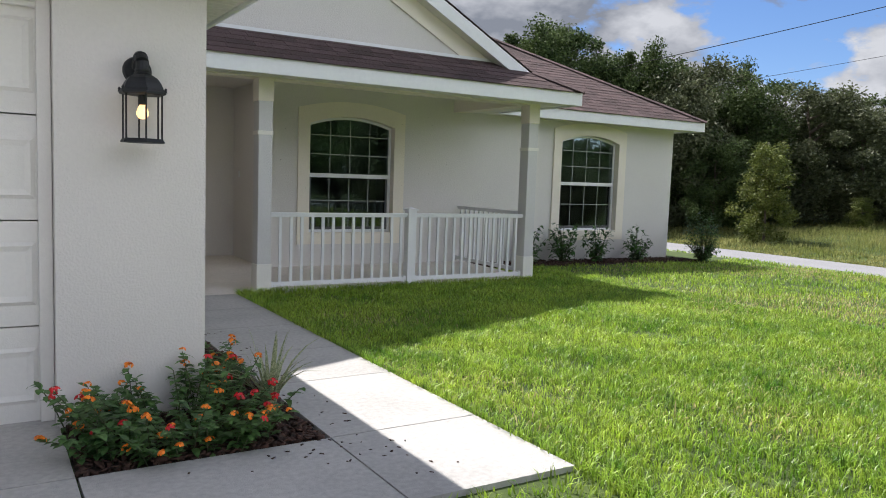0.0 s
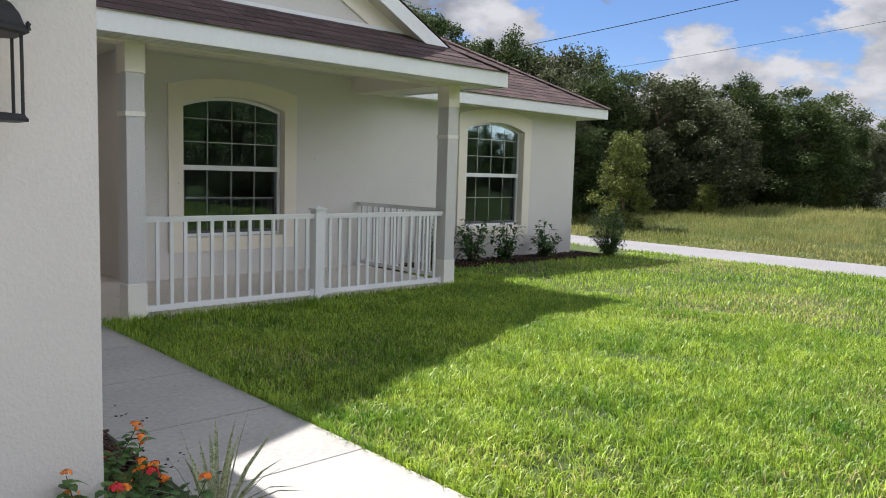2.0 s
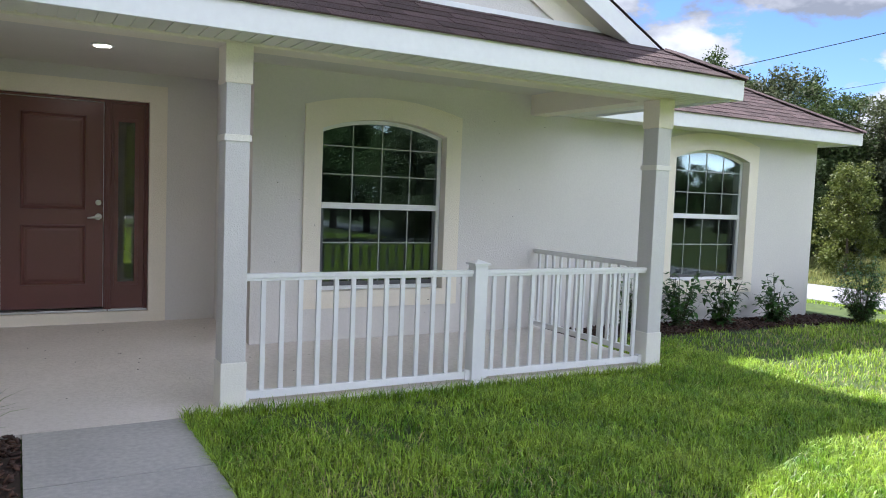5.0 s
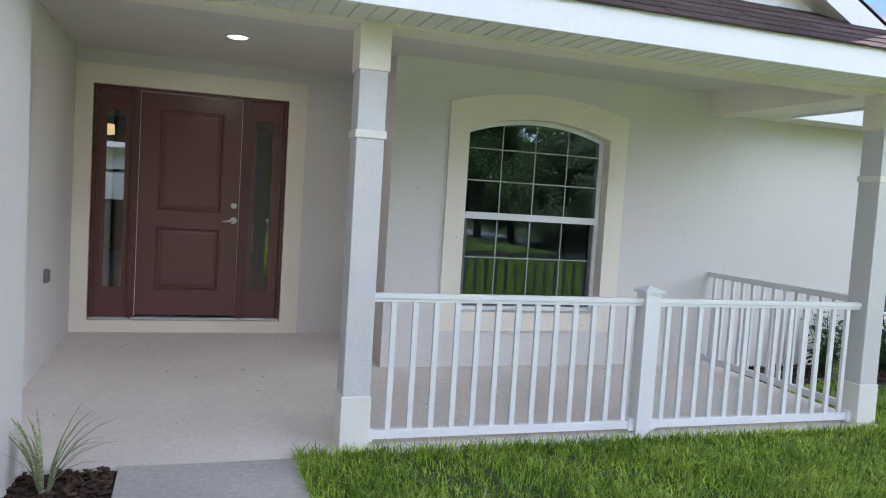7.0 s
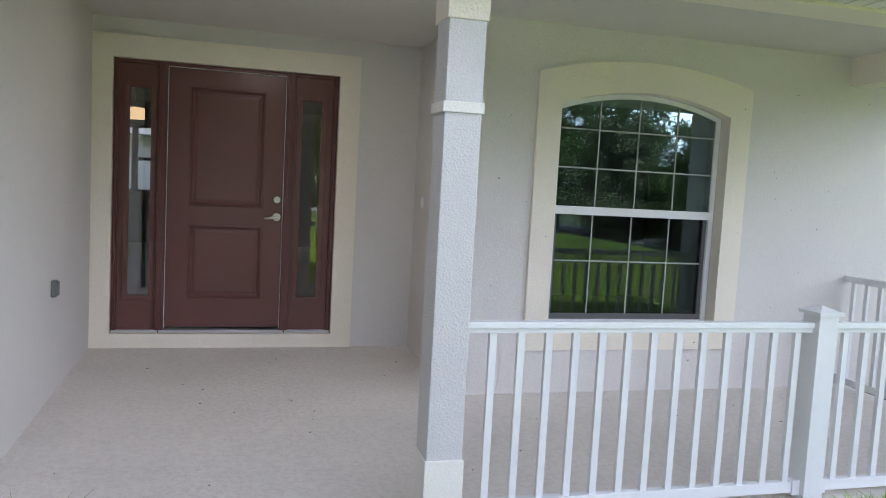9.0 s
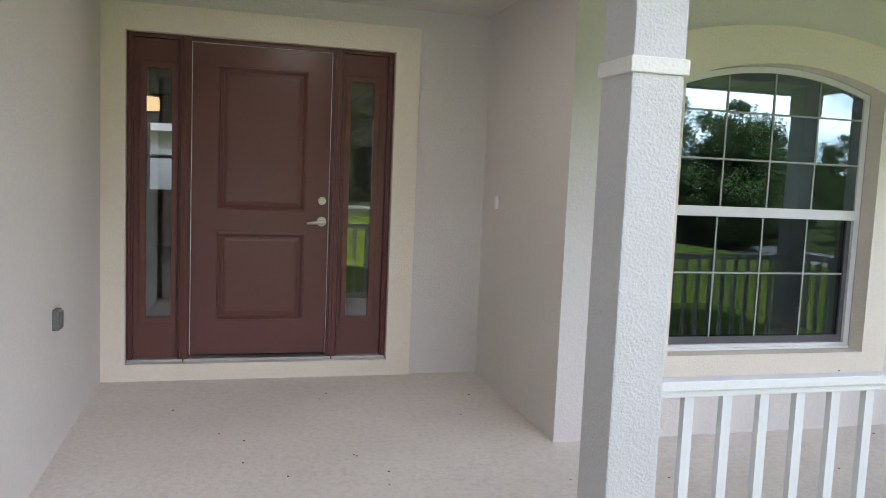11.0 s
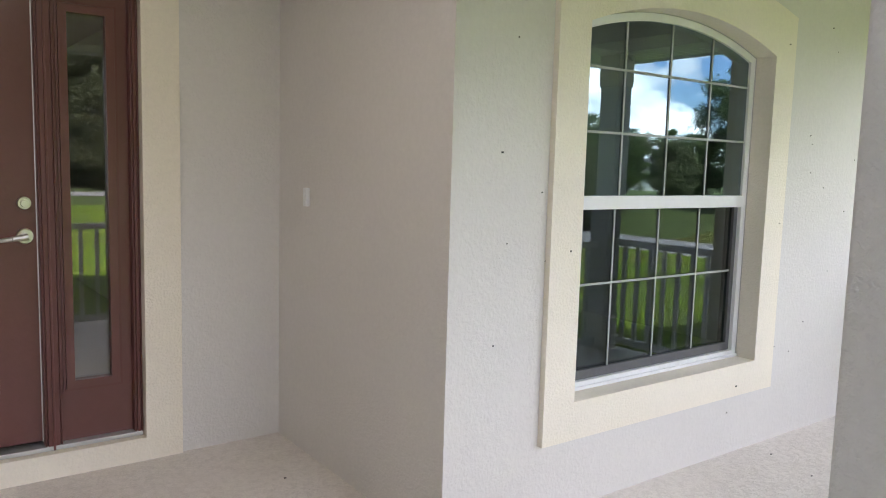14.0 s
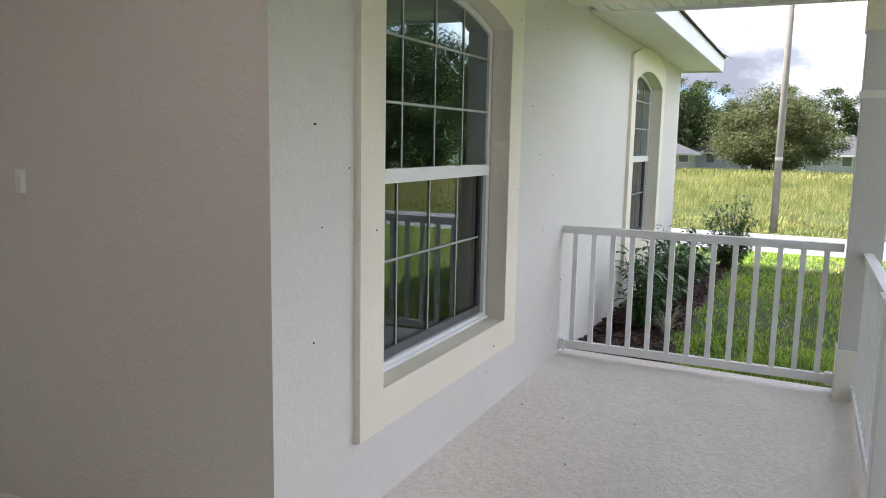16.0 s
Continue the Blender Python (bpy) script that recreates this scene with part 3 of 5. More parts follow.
# ---- window and door trims ----
def ring(name, outer, inner, y0, y1, mat, label):
    """A frame between two closed outlines of equal length."""
    bm = bmesh.new()
    rows = [[bm.verts.new((x, y, z)) for x, z in pts] for pts, y in ((outer, y0), (inner, y0), (inner, y1), (outer, y1))]
    n = len(outer)
    for a in range(4):
        b = (a + 1) % 4
        for i in range(n):
            j = (i + 1) % n
            bm.faces.new((rows[a][i], rows[a][j], rows[b][j], rows[b][i]))
    return link(name, bm, mat)


def arch_outline(cx, hw, z0, spring, rise):
    return [(cx - hw, z0)] + arch_pts(cx - hw, cx + hw, spring, rise) + [(cx + hw, z0)]


def window(number, cx):
    hw, z0, spring, rise = HOLE
    tagged(ring(f"trim_window_{number}", arch_outline(cx, 0.865, 0.35, 2.325, 0.125), arch_outline(cx, hw - 0.004, z0 + 0.004, spring - 0.004, rise), FRONT_Y - 0.03, FRONT_Y + 0.08, M_CREAM, ""), "raised cream stucco surround of an arched window", "window trim", kind="structure")
    w = empty(f"window_{number}", (cx, FRONT_Y + 0.10, z0), "white arched single-hung window with white grilles", "window", kind="structure")
    inv = Matrix.Translation(-w.location)

    def add(name, bm, mat, label="", bevel=0.0):
        ob = part(name, bm, mat, w, label, bevel)
        ob.matrix_parent_inverse = inv
        return ob
    y0, y1 = FRONT_Y + 0.085, FRONT_Y + 0.16
    fr = ring("window_frame", arch_outline(cx, hw - 0.006, z0 + 0.006, spring - 0.006, rise), arch_outline(cx, hw - 0.045, z0 + 0.042, spring - 0.03, rise - 0.012), y0, y1, M_WHITE, "")
    fr.parent, fr.matrix_parent_inverse = w, inv
    gx0, gx1 = cx - hw + 0.046, cx + hw - 0.046
    mid = 1.364
    add("meeting_rail", boxes((gx0, gx1, y0 - 0.012, y1, mid - 0.03, mid + 0.03)), M_WHITE, bevel=0.003)
    add("sash_rail", boxes((gx0, gx1, y0 + 0.02, y1, z0 + 0.043, z0 + 0.085), (gx0, gx0 + 0.03, y0 + 0.02, y1, z0 + 0.085, mid - 0.03), (gx1 - 0.03, gx1, y0 + 0.02, y1, z0 + 0.085, mid - 0.03)), M_SCREEN, "grey lower sash frame")
    top = arch_pts(gx0, gx1, spring - 0.02, rise - 0.015)

    def zt(x):
        return min(b for a, b in top if abs(a - x) < 0.05) - 0.01
    for i in (1, 2, 3):
        x = gx0 + (gx1 - gx0) * i / 4
        add("muntin", boxes((x - 0.0055, x + 0.0055, y0 + 0.009, y0 + 0.013, mid + 0.03, zt(x))), M_MUNTIN_DIM)
        add("muntin", boxes((x - 0.005, x + 0.005, y0 + 0.029, y0 + 0.033, z0 + 0.085, mid - 0.03)), M_MUNTIN_DIM)
    for z in (1.675, 1.955):
        add("muntin", boxes((gx0, gx1, y0 + 0.008, y0 + 0.0125, z - 0.0055, z + 0.0055)), M_MUNTIN_DIM)
    add("muntin", boxes((gx0 + 0.03, gx1 - 0.03, y0 + 0.028, y0 + 0.0325, 0.987, 0.997)), M_MUNTIN_DIM)
    bm = bmesh.new()
    solid(bm, [(gx0, y0 + 0.014, mid + 0.02)] + [(a, y0 + 0.014, b) for a, b in top] + [(gx1, y0 + 0.014, mid + 0.02)], (0, 0.005, 0))
    g = add("pane", bm, M_GLASS, "reflecting upper pane")
    g.visible_shadow = False
    g = add("pane", boxes((gx0 + 0.02, gx1 - 0.02, y0 + 0.034, y0 + 0.039, z0 + 0.07, mid - 0.02)), M_GLASS_LOW, "dark reflecting lower pane")
    g.visible_shadow = False
    add("window_sill", boxes((cx - hw + 0.005, cx + hw - 0.005, FRONT_Y + 0.072, y0 + 0.03, z0 + 0.006, z0 + 0.022)), M_WHITE, bevel=0.004)


window(1, W1)
window(2, W2)


# ---- entry door ----
def rect(x0, x1, z0, z1):
    return [(x0, z0), (x0, z1), (x1, z1), (x1, z0)]


bm = boxes((LEFT_X + 0.003, 1.144, DOOR_Y - 0.02, DOOR_Y + 0.08, 0.045, 2.53), (2.912, 3.085, DOOR_Y - 0.02, DOOR_Y + 0.08, 0.045, 2.53),
           (1.144, 2.912, DOOR_Y - 0.02, DOOR_Y + 0.08, 2.355, 2.53), (1.144, 2.912, DOOR_Y - 0.022, DOOR_Y + 0.10, 0.045, 0.163))
tagged(link("trim_door", bm, M_CREAM), "flat cream stucco surround of the entry door", "door trim", kind="structure")
door = empty("door_1", (2.02, DOOR_Y + 0.1, 0.163), "closed burgundy two-panel entry door with glass sidelights", "door", kind="structure")
DINV = Matrix.Translation(-door.location)


def dpart(name, bm, mat, label="", bevel=0.0, parent=None):
    ob = part(name, bm, mat, parent or door, label, bevel)
    ob.matrix_parent_inverse = DINV if parent is None else Matrix.Identity(4)
    return ob


DY = DOOR_Y + 0.07
for x0, x1 in ((1.146, 1.184), (1.474, 1.546), (2.481, 2.554), (2.872, 2.910)):
    dpart("jamb", boxes((x0, x1, DY - 0.03, DY + 0.10, 0.165, 2.353), (x0 + 0.012, x1 - 0.012, DY - 0.045, DY - 0.03, 0.165, 2.353)), M_DOORFRAME, bevel=0.003)
    for a, b in ((x0 + 0.001, x0 + 0.007), (x1 - 0.007, x1 - 0.001)):
        dpart("jamb_bead", boxes((a, b, DY - 0.041, DY - 0.029, 0.166, 2.352)), M_DOORFRAME, bevel=0.002)
    if x1 - x0 > 0.06:
        dpart("jamb_bead", boxes(((x0 + x1) / 2 - 0.005, (x0 + x1) / 2 + 0.005, DY - 0.054, DY - 0.044, 0.166, 2.352)), M_DOORFRAME, bevel=0.002)
dpart("head_jamb", boxes((1.184, 2.872, DY - 0.028, DY + 0.10, 2.328, 2.353)), M_DOORFRAME)
dpart("threshold", boxes((1.15, 2.906, DY - 0.05, DY + 0.10, 0.165, 0.185)), M_ALU, "grey metal threshold", bevel=0.003)


def panel_door(x0, x1, z0, z1, panels, mat, name, thick=0.045):
    """A leaf with moulded panels: grooves and raised fields."""
    bm = bmesh.new()
    xs = sorted({x0, x1, *[p[0] for p in panels], *[p[1] for p in panels]})
    zs = sorted({z0, z1, *[p[2] for p in panels], *[p[3] for p in panels]})
    for a, b in zip(xs, xs[1:]):
        for c, d in zip(zs, zs[1:]):
            if not any(p[0] <= a and b <= p[1] and p[2] <= c and d <= p[3] for p in panels):
                v = [bm.verts.new(q) for q in ((a, DY, c), (b, DY, c), (b, DY, d), (a, DY, d))]
                bm.faces.new(v)
    for p0, p1, q0, q1 in panels:
        steps = ((0, 0), (0.004, -0.008), (0.014, -0.010), (0.020, -0.002), (0.032, 0.009), (0.042, 0.009), (0.046, 0.005), (0.062, 0.002))
        loops = []
        for inset, dy in steps:
            loops.append([bm.verts.new(q) for q in ((p0 + inset, DY + dy, q0 + inset), (p1 - inset, DY + dy, q0 + inset), (p1 - inset, DY + dy, q1 - inset), (p0 + inset, DY + dy, q1 - inset))])
        for a, b in zip(loops, loops[1:]):
            for i in range(4):
                bm.faces.new((a[i], a[(i + 1) % 4], b[(i + 1) % 4], b[i]))
        bm.faces.new(loops[-1])
    bmesh.ops.remove_doubles(bm, verts=bm.verts, dist=0.0005)
    box(bm, x0, x1, DY + 0.03, DY + thick, z0, z1)
    for a in ((x0, x0 + 0.002, z0, z1), (x1 - 0.002, x1, z0, z1)):
        box(bm, a[0], a[1], DY + 0.0005, DY + thick, a[2], a[3])
    box(bm, x0, x1, DY + 0.0005, DY + thick, z1 - 0.002, z1)
    return dpart(name, bm, mat)


leaf = panel_door(1.552, 2.475, 0.205, 2.321, [(1.722, 2.314, 1.216, 2.180), (1.722, 2.314, 0.447, 1.063)], M_DOOR, "door_leaf")
dpart("weatherstrip", boxes((1.5468, 1.5512, DY - 0.003, DY + 0.03, 0.20, 2.322), (2.4758, 2.4802, DY - 0.003, DY + 0.03, 0.20, 2.322), (1.5468, 2.4802, DY - 0.003, DY + 0.03, 2.3225, 2.327)), M_WHITE, "pale weatherstrip line")
for x0, x1, g0, g1 in ((1.185, 1.473, 1.258, 1.428), (2.555, 2.871, 2.612, 2.782)):
    bm = boxes((x0, g0, DY, DY + 0.05, 0.186, 2.326), (g1, x1, DY, DY + 0.05, 0.186, 2.326), (g0, g1, DY, DY + 0.05, 0.186, 0.465), (g0, g1, DY, DY + 0.05, 2.142, 2.326))
    sl = dpart("sidelight", bm, M_DOOR)
    o, i = rect(g0 - 0.032, g1 + 0.032, 0.433, 2.174), rect(g0 + 0.004, g1 - 0.004, 0.469, 2.138)
    rg = ring("bead", o, i, DY - 0.014, DY + 0.02, M_DOOR, "")
    rg.parent, rg.matrix_parent_inverse = door, DINV
    rg = ring("bead", rect(g0 - 0.044, g1 + 0.044, 0.421, 2.186), rect(g0 - 0.034, g1 + 0.034, 0.431, 2.176), DY - 0.007, DY + 0.01, M_DOORFRAME, "")
    rg.parent, rg.matrix_parent_inverse = door, DINV
    pn = dpart("pane", boxes((g0, g1, DY + 0.022, DY + 0.027, 0.465, 2.142)), M_SIDEGLASS, "clear sidelight glass")
    pn.visible_shadow = False
bm = bmesh.new()
cyl(bm, (2.430, DY + 0.001, 1.294), (2.430, DY - 0.022, 1.294), 0.029, 0.026, 20)
cyl(bm, (2.430, DY - 0.022, 1.294), (2.430, DY - 0.032, 1.294), 0.018, 0.016, 16)
dpart("deadbolt", bm, M_STEEL, "round brushed nickel deadbolt")
bm = bmesh.new()
cyl(bm, (2.430, DY + 0.001, 1.148), (2.430, DY - 0.015, 1.148), 0.035, 0.031, 20)
cyl(bm, (2.430, DY - 0.015, 1.148), (2.430, DY - 0.055, 1.148), 0.013, 0.013, 14)
cyl(bm, (2.436, DY - 0.052, 1.149), (2.373, DY - 0.058, 1.141), 0.015, 0.012, 14)
cyl(bm, (2.373, DY - 0.058, 1.141), (2.323, DY - 0.056, 1.135), 0.012, 0.008, 14)
dpart("door_handle", bm, M_STEEL, "brushed nickel lever handle")


# ---- columns and railings ----
def column(cx, cy, label):
    c = empty("porch_column", (cx, cy, 0), label, "column", "porch columns")
    def sq(h, z0, z1):
        return boxes((-h, h, -h - 0.012, h + 0.012, z0, z1))
    part("shaft", sq(0.081, 0.02, 2.42), M_COLUMN, c, bevel=0.006)
    part("base", sq(0.089, -0.08, 0.315), M_PLINTH, c, "wider pale base block", bevel=0.006)
    part("cap", sq(0.091, 2.185, 2.438), M_CREAM, c, "cream square capital", bevel=0.006)
    part("band", sq(0.091, 1.805, 1.85), M_PLINTH, c, "thin raised band", bevel=0.004)
    return c


C1X, C2X, CY = 2.978, 6.830, 8.548
column(C1X, CY, "square textured stucco porch column beside the entry")
column(C2X, CY, "square textured stucco porch column at the porch corner")


def railing(name, length, n, label, first=0.115, last=None, z_top=0.914, z_low=0.038):
    """A straight vinyl railing along local x from 0 to length."""
    r = empty(name, (0, 0, 0), label, "railing", "porch railings")
    part("top_rail", boxes((0, length, -0.028, 0.028, z_top - 0.03, z_top), (0, length, -0.018, 0.018, z_top - 0.052, z_top - 0.03)), M_WHITE, r, bevel=0.003)
    part("bottom_rail", boxes((0, length, -0.022, 0.022, z_low, z_low + 0.055)), M_WHITE, r, bevel=0.003)
    for i in (0, length - 0.045):
        part("bracket", boxes((i, i + 0.045, -0.03, 0.03, z_low - 0.012, z_low + 0.066)), M_WHITE, r, bevel=0.004)
    b = None
    for i in range(n):
        x = first + (length - first - (last or first)) * i / (n - 1)
        if b is None:
            b = part("baluster", boxes((-0.0165, 0.0165, -0.012, 0.012, z_low + 0.055, z_top - 0.052)), M_WHITE, r)
            ob = b
        else:
            ob = new("baluster", b.data)
            ob.parent = r
        ob.location = (x, 0, 0)
    return r


RY = 8.532
r1 = railing("porch_railing", 4.886 - 3.058, 13, "white vinyl porch railing with square balusters", 0.136, 0.080)
r1.location = (3.058, RY, 0)
r2 = railing("porch_railing", 6.747 - 5.002, 13, "white vinyl porch railing between the post and the corner column", 0.10)
r2.location = (5.002, RY, 0)
r3 = railing("porch_railing", FRONT_Y - 8.653, 13, "white vinyl side railing between column and house wall", 0.09)
r3.matrix_world = pose(6.872, 8.653, 0.030, 0, 0, 90)
post = empty("railing_post", (4.944, RY, 0), "white square railing post with a flat cap", "post")
part("post_body", boxes((-0.058, 0.058, -0.058, 0.058, -0.05, 0.955)), M_WHITE, post, bevel=0.004)
bm = boxes((-0.075, 0.075, -0.075, 0.075, 0.955, 0.972))
v = [bm.verts.new(p) for p in ((-0.066, -0.066, 0.972), (0.066, -0.066, 0.972), (0.066, 0.066, 0.972), (-0.066, 0.066, 0.972), (0, 0, 1.0))]
for i in range(4):
    bm.faces.new((v[i], v[(i + 1) % 4], v[4]))
part("post_cap", bm, M_WHITE, post)

# ---- garage door ----
gdoor = empty("garage_door", (-2.2, GARAGE_Y + 0.14, 0.0), "off-white sectional garage door with raised panels", "garage door", kind="structure")
GINV = Matrix.Translation(-gdoor.location)
GDY = GARAGE_Y + 0.15
for z0, z1 in ((-0.01, 0.515), (0.523, 1.08), (1.088, 1.632), (1.64, 2.24)):
    bm = boxes((-4.6, 0.486, GDY, GDY + 0.045, z0, z1))
    k = 8
    w = 5.086 / k
    for i in range(k):
        a = -4.6 + w * i + 0.07
        b = a + w - 0.14
        lo, hi = z0 + 0.11, z1 - 0.11
        o = [bm.verts.new(q) for q in ((a, GDY - 0.001, lo), (b, GDY - 0.001, lo), (b, GDY - 0.001, hi), (a, GDY - 0.001, hi))]
        p = [bm.verts.new(q) for q in ((a + 0.02, GDY - 0.014, lo + 0.02), (b - 0.02, GDY - 0.014, lo + 0.02), (b - 0.02, GDY - 0.014, hi - 0.02), (a + 0.02, GDY - 0.014, hi - 0.02))]
        q = [bm.verts.new(c) for c in ((a + 0.05, GDY - 0.004, lo + 0.05), (b - 0.05, GDY - 0.004, lo + 0.05), (b - 0.05, GDY - 0.004, hi - 0.05), (a + 0.05, GDY - 0.004, hi - 0.05))]
        for s, t in ((o, p), (p, q)):
            for j in range(4):
                bm.faces.new((s[j], s[(j + 1) % 4], t[(j + 1) % 4], t[j]))
        bm.faces.new(q)
    part("section", bm, M_GARAGE, gdoor).matrix_parent_inverse = GINV
part("seal", boxes((-4.6, 0.491, GDY - 0.02, GDY + 0.04, -0.02, -0.011)), M_BLACK, gdoor, "black rubber floor seal").matrix_parent_inverse = GINV
tagged(link("trim_garage", boxes((0.426, 0.493, GDY - 0.045, GDY - 0.002, 0.002, 2.238), (-4.6, 0.426, GDY - 0.045, GDY - 0.002, 2.18, 2.238), (-4.6, 0.426, GDY - 0.075, GDY - 0.045, 2.205, 2.238)), M_GARAGE, bevel=0.004), "off-white stop moulding around the garage door", "trim", kind="structure")

# ---- wall lantern ----
def lantern(cx, y, z_low):
    """Hexagonal outdoor lantern on a round back plate, lit."""
    L = empty("wall_lantern", (cx, y, z_low), "black metal wall lantern with a lit bulb", "wall lamp")
    yc = -0.155
    def hexring(bm, r, z):
        return [bm.verts.new((r * math.cos(math.pi / 6 + i * math.pi / 3), yc + r * math.sin(math.pi / 6 + i * math.pi / 3), z)) for i in range(6)]
    def hexloft(rows):
        bm = bmesh.new()
        rs = [hexring(bm, r, z) for r, z in rows]
        for a, b in zip(rs, rs[1:]):
            for i in range(6):
                bm.faces.new((a[i], a[(i + 1) % 6], b[(i + 1) % 6], b[i]))
        bm.faces.new(list(reversed(rs[0])))
        bm.faces.new(rs[-1])
        return bm
    part("bottom_plate", hexloft([(0.116, 0), (0.116, 0.007), (0.104, 0.022)]), M_BLACK, L)
    part("roof", hexloft([(0.110, 0.246), (0.123, 0.252), (0.123, 0.262), (0.110, 0.276), (0.098, 0.306), (0.078, 0.332), (0.052, 0.348), (0.044, 0.352)]), M_BLACK, L)
    part("collar", lathe(bmesh.new(), (0, yc, 0.350), [(0.040, 0), (0.044, 0.006), (0.036, 0.012), (0.040, 0.022), (0.034, 0.030)], 16), M_BLACK, L)
    for i in range(6):
        a = math.pi / 6 + i * math.pi / 3
        x, yy = 0.101 * math.cos(a), yc + 0.101 * math.sin(a)
        part("bar", cyl(bmesh.new(), (x, yy, 0.018), (x, yy, 0.252), 0.005, n=6), M_BLACK, L)
        part("finial", lathe(bmesh.new(), (0.120 * math.cos(a), yc + 0.120 * math.sin(a), 0.260), [(0.009, 0), (0.005, 0.010), (0.008, 0.017), (0.002, 0.025)], 8), M_BLACK, L)
    bm = bmesh.new()
    cyl(bm, (0, 0.0, 0.385), (0, -0.022, 0.385), 0.075, 0.068, 24)
    cyl(bm, (0, -0.022, 0.385), (0, -0.034, 0.385), 0.055, 0.042, 20)
    part("back_plate", bm, M_BLACK, L)
    bm = bmesh.new()
    pts = [(0, -0.03, 0.395), (0, -0.05, 0.428), (0, -0.085, 0.446), (0, -0.122, 0.440), (0, -0.148, 0.415), (0, yc, 0.372)]
    for p, q in zip(pts, pts[1:]):
        cyl(bm, p, q, 0.034, 0.034, 12)
    part("arm", bm, M_BLACK, L)
    part("socket", lathe(bmesh.new(), (0, yc, 0.196), [(0.016, 0), (0.021, 0.01), (0.021, 0.055)], 16), M_BLACK, L)
    part("bulb", lathe(bmesh.new(), (0, yc, 0.122), [(0.004, 0), (0.020, 0.005), (0.030, 0.022), (0.031, 0.036), (0.024, 0.056), (0.015, 0.074)], 20), M_BULB, L, "glowing warm bulb", smooth=True)
    return L


lantern(0.898, GARAGE_Y, 1.510)

# recessed light in the porch ceiling
dl = empty("ceiling_light", (2.325, 10.46, CEIL), "small round recessed ceiling light, switched on", "ceiling light")
part("trim_ring", lathe(bmesh.new(), (0, 0, -0.012), [(0.078, 0), (0.095, 0.004), (0.095, 0.011)], 28), M_WHITE, dl)
lamp = new("downlight", bpy.data.lights.new("downlight", "AREA"))
lamp.data.shape, lamp.data.size, lamp.data.energy, lamp.data.color = "DISK", 0.13, 1.2, (1.0, 0.90, 0.76)
lamp.location = (2.325, 10.46, CEIL - 0.03)
part("lens", lathe(bmesh.new(), (0, 0, -0.016), [(0.066, 0), (0.072, 0.004)], 28), M_LED, dl, "glowing lens")

# outlet cover and doorbell
oc = empty("outlet_cover", (LEFT_X, 10.59, 0.72), "grey weatherproof outlet cover on the entry wall", "outlet")
part("cover", boxes((0, 0.03, -0.038, 0.038, -0.052, 0.052)), M_GREY, oc, bevel=0.006)
part("flap", boxes((0.03, 0.04, -0.030, 0.030, -0.043, 0.043)), M_GREY, oc, bevel=0.004)
db = empty("doorbell", (RECESS_X, 11.56, 1.338), "small white doorbell button on the recess wall", "doorbell")
part("plate", boxes((-0.022, 0, -0.016, 0.016, -0.045, 0.045)), M_WHITE, db, bevel=0.004)
part("button", lathe(bmesh.new(), (0, 0, 0), [(0.009, 0.0), (0.008, 0.003)], 14), M_WHITE, db).matrix_basis = pose(-0.022, 0, 0.012, 0, -90, 0)

# through the sidelight: a back window and a lit lamp
pl = empty("pendant_lamp", (0.955, 15.0, CEIL), "warm lit lamp hanging in the room behind the door", "ceiling light")
part("cord", cyl(bmesh.new(), (0, 0, 0), (0, 0, -0.46), 0.006), M_STEEL, pl)
part("shade", lathe(bmesh.new(), (0, 0, -0.60), [(0.10, 0), (0.105, 0.01), (0.10, 0.13), (0.03, 0.14)], 20), M_SHADE, pl, "glowing shade")
wb = empty("window_3", (0.7, 20.1, 1.05), "white double window in the far wall of the room", "window", kind="structure")
wi = Matrix.Translation(-wb.location)
part("window_frame", boxes((-0.5, -0.44, 20.02, 20.15, 1.05, 2.25), (1.84, 1.9, 20.02, 20.15, 1.05, 2.25), (-0.44, 1.84, 20.02, 20.15, 1.05, 1.10), (-0.44, 1.84, 20.02, 20.15, 2.20, 2.25),
                           (0.33, 0.43, 20.02, 20.15, 1.10, 2.20), (-0.44, 0.33, 20.06, 20.13, 1.62, 1.68), (0.43, 1.84, 20.06, 20.13, 1.62, 1.68)), M_WHITE, wb).matrix_parent_inverse = wi


# ---- plants and distance ----
def mesh_from(name, verts, faces, mat):
    """A mesh from arrays of points and equal-sided faces."""
    me = bpy.data.meshes.new(name)
    verts, faces = np.asarray(verts, np.float32), np.asarray(faces, np.int32)
    k = faces.shape[1]
    me.vertices.add(len(verts))
    me.vertices.foreach_set("co", verts.ravel())
    me.loops.add(faces.size)
    me.loops.foreach_set("vertex_index", faces.ravel())
    me.polygons.add(len(faces))
    me.polygons.foreach_set("loop_start", np.arange(0, faces.size, k, dtype=np.int32))
    me.update(calc_edges=True)
    me.materials.append(mat)
    return me


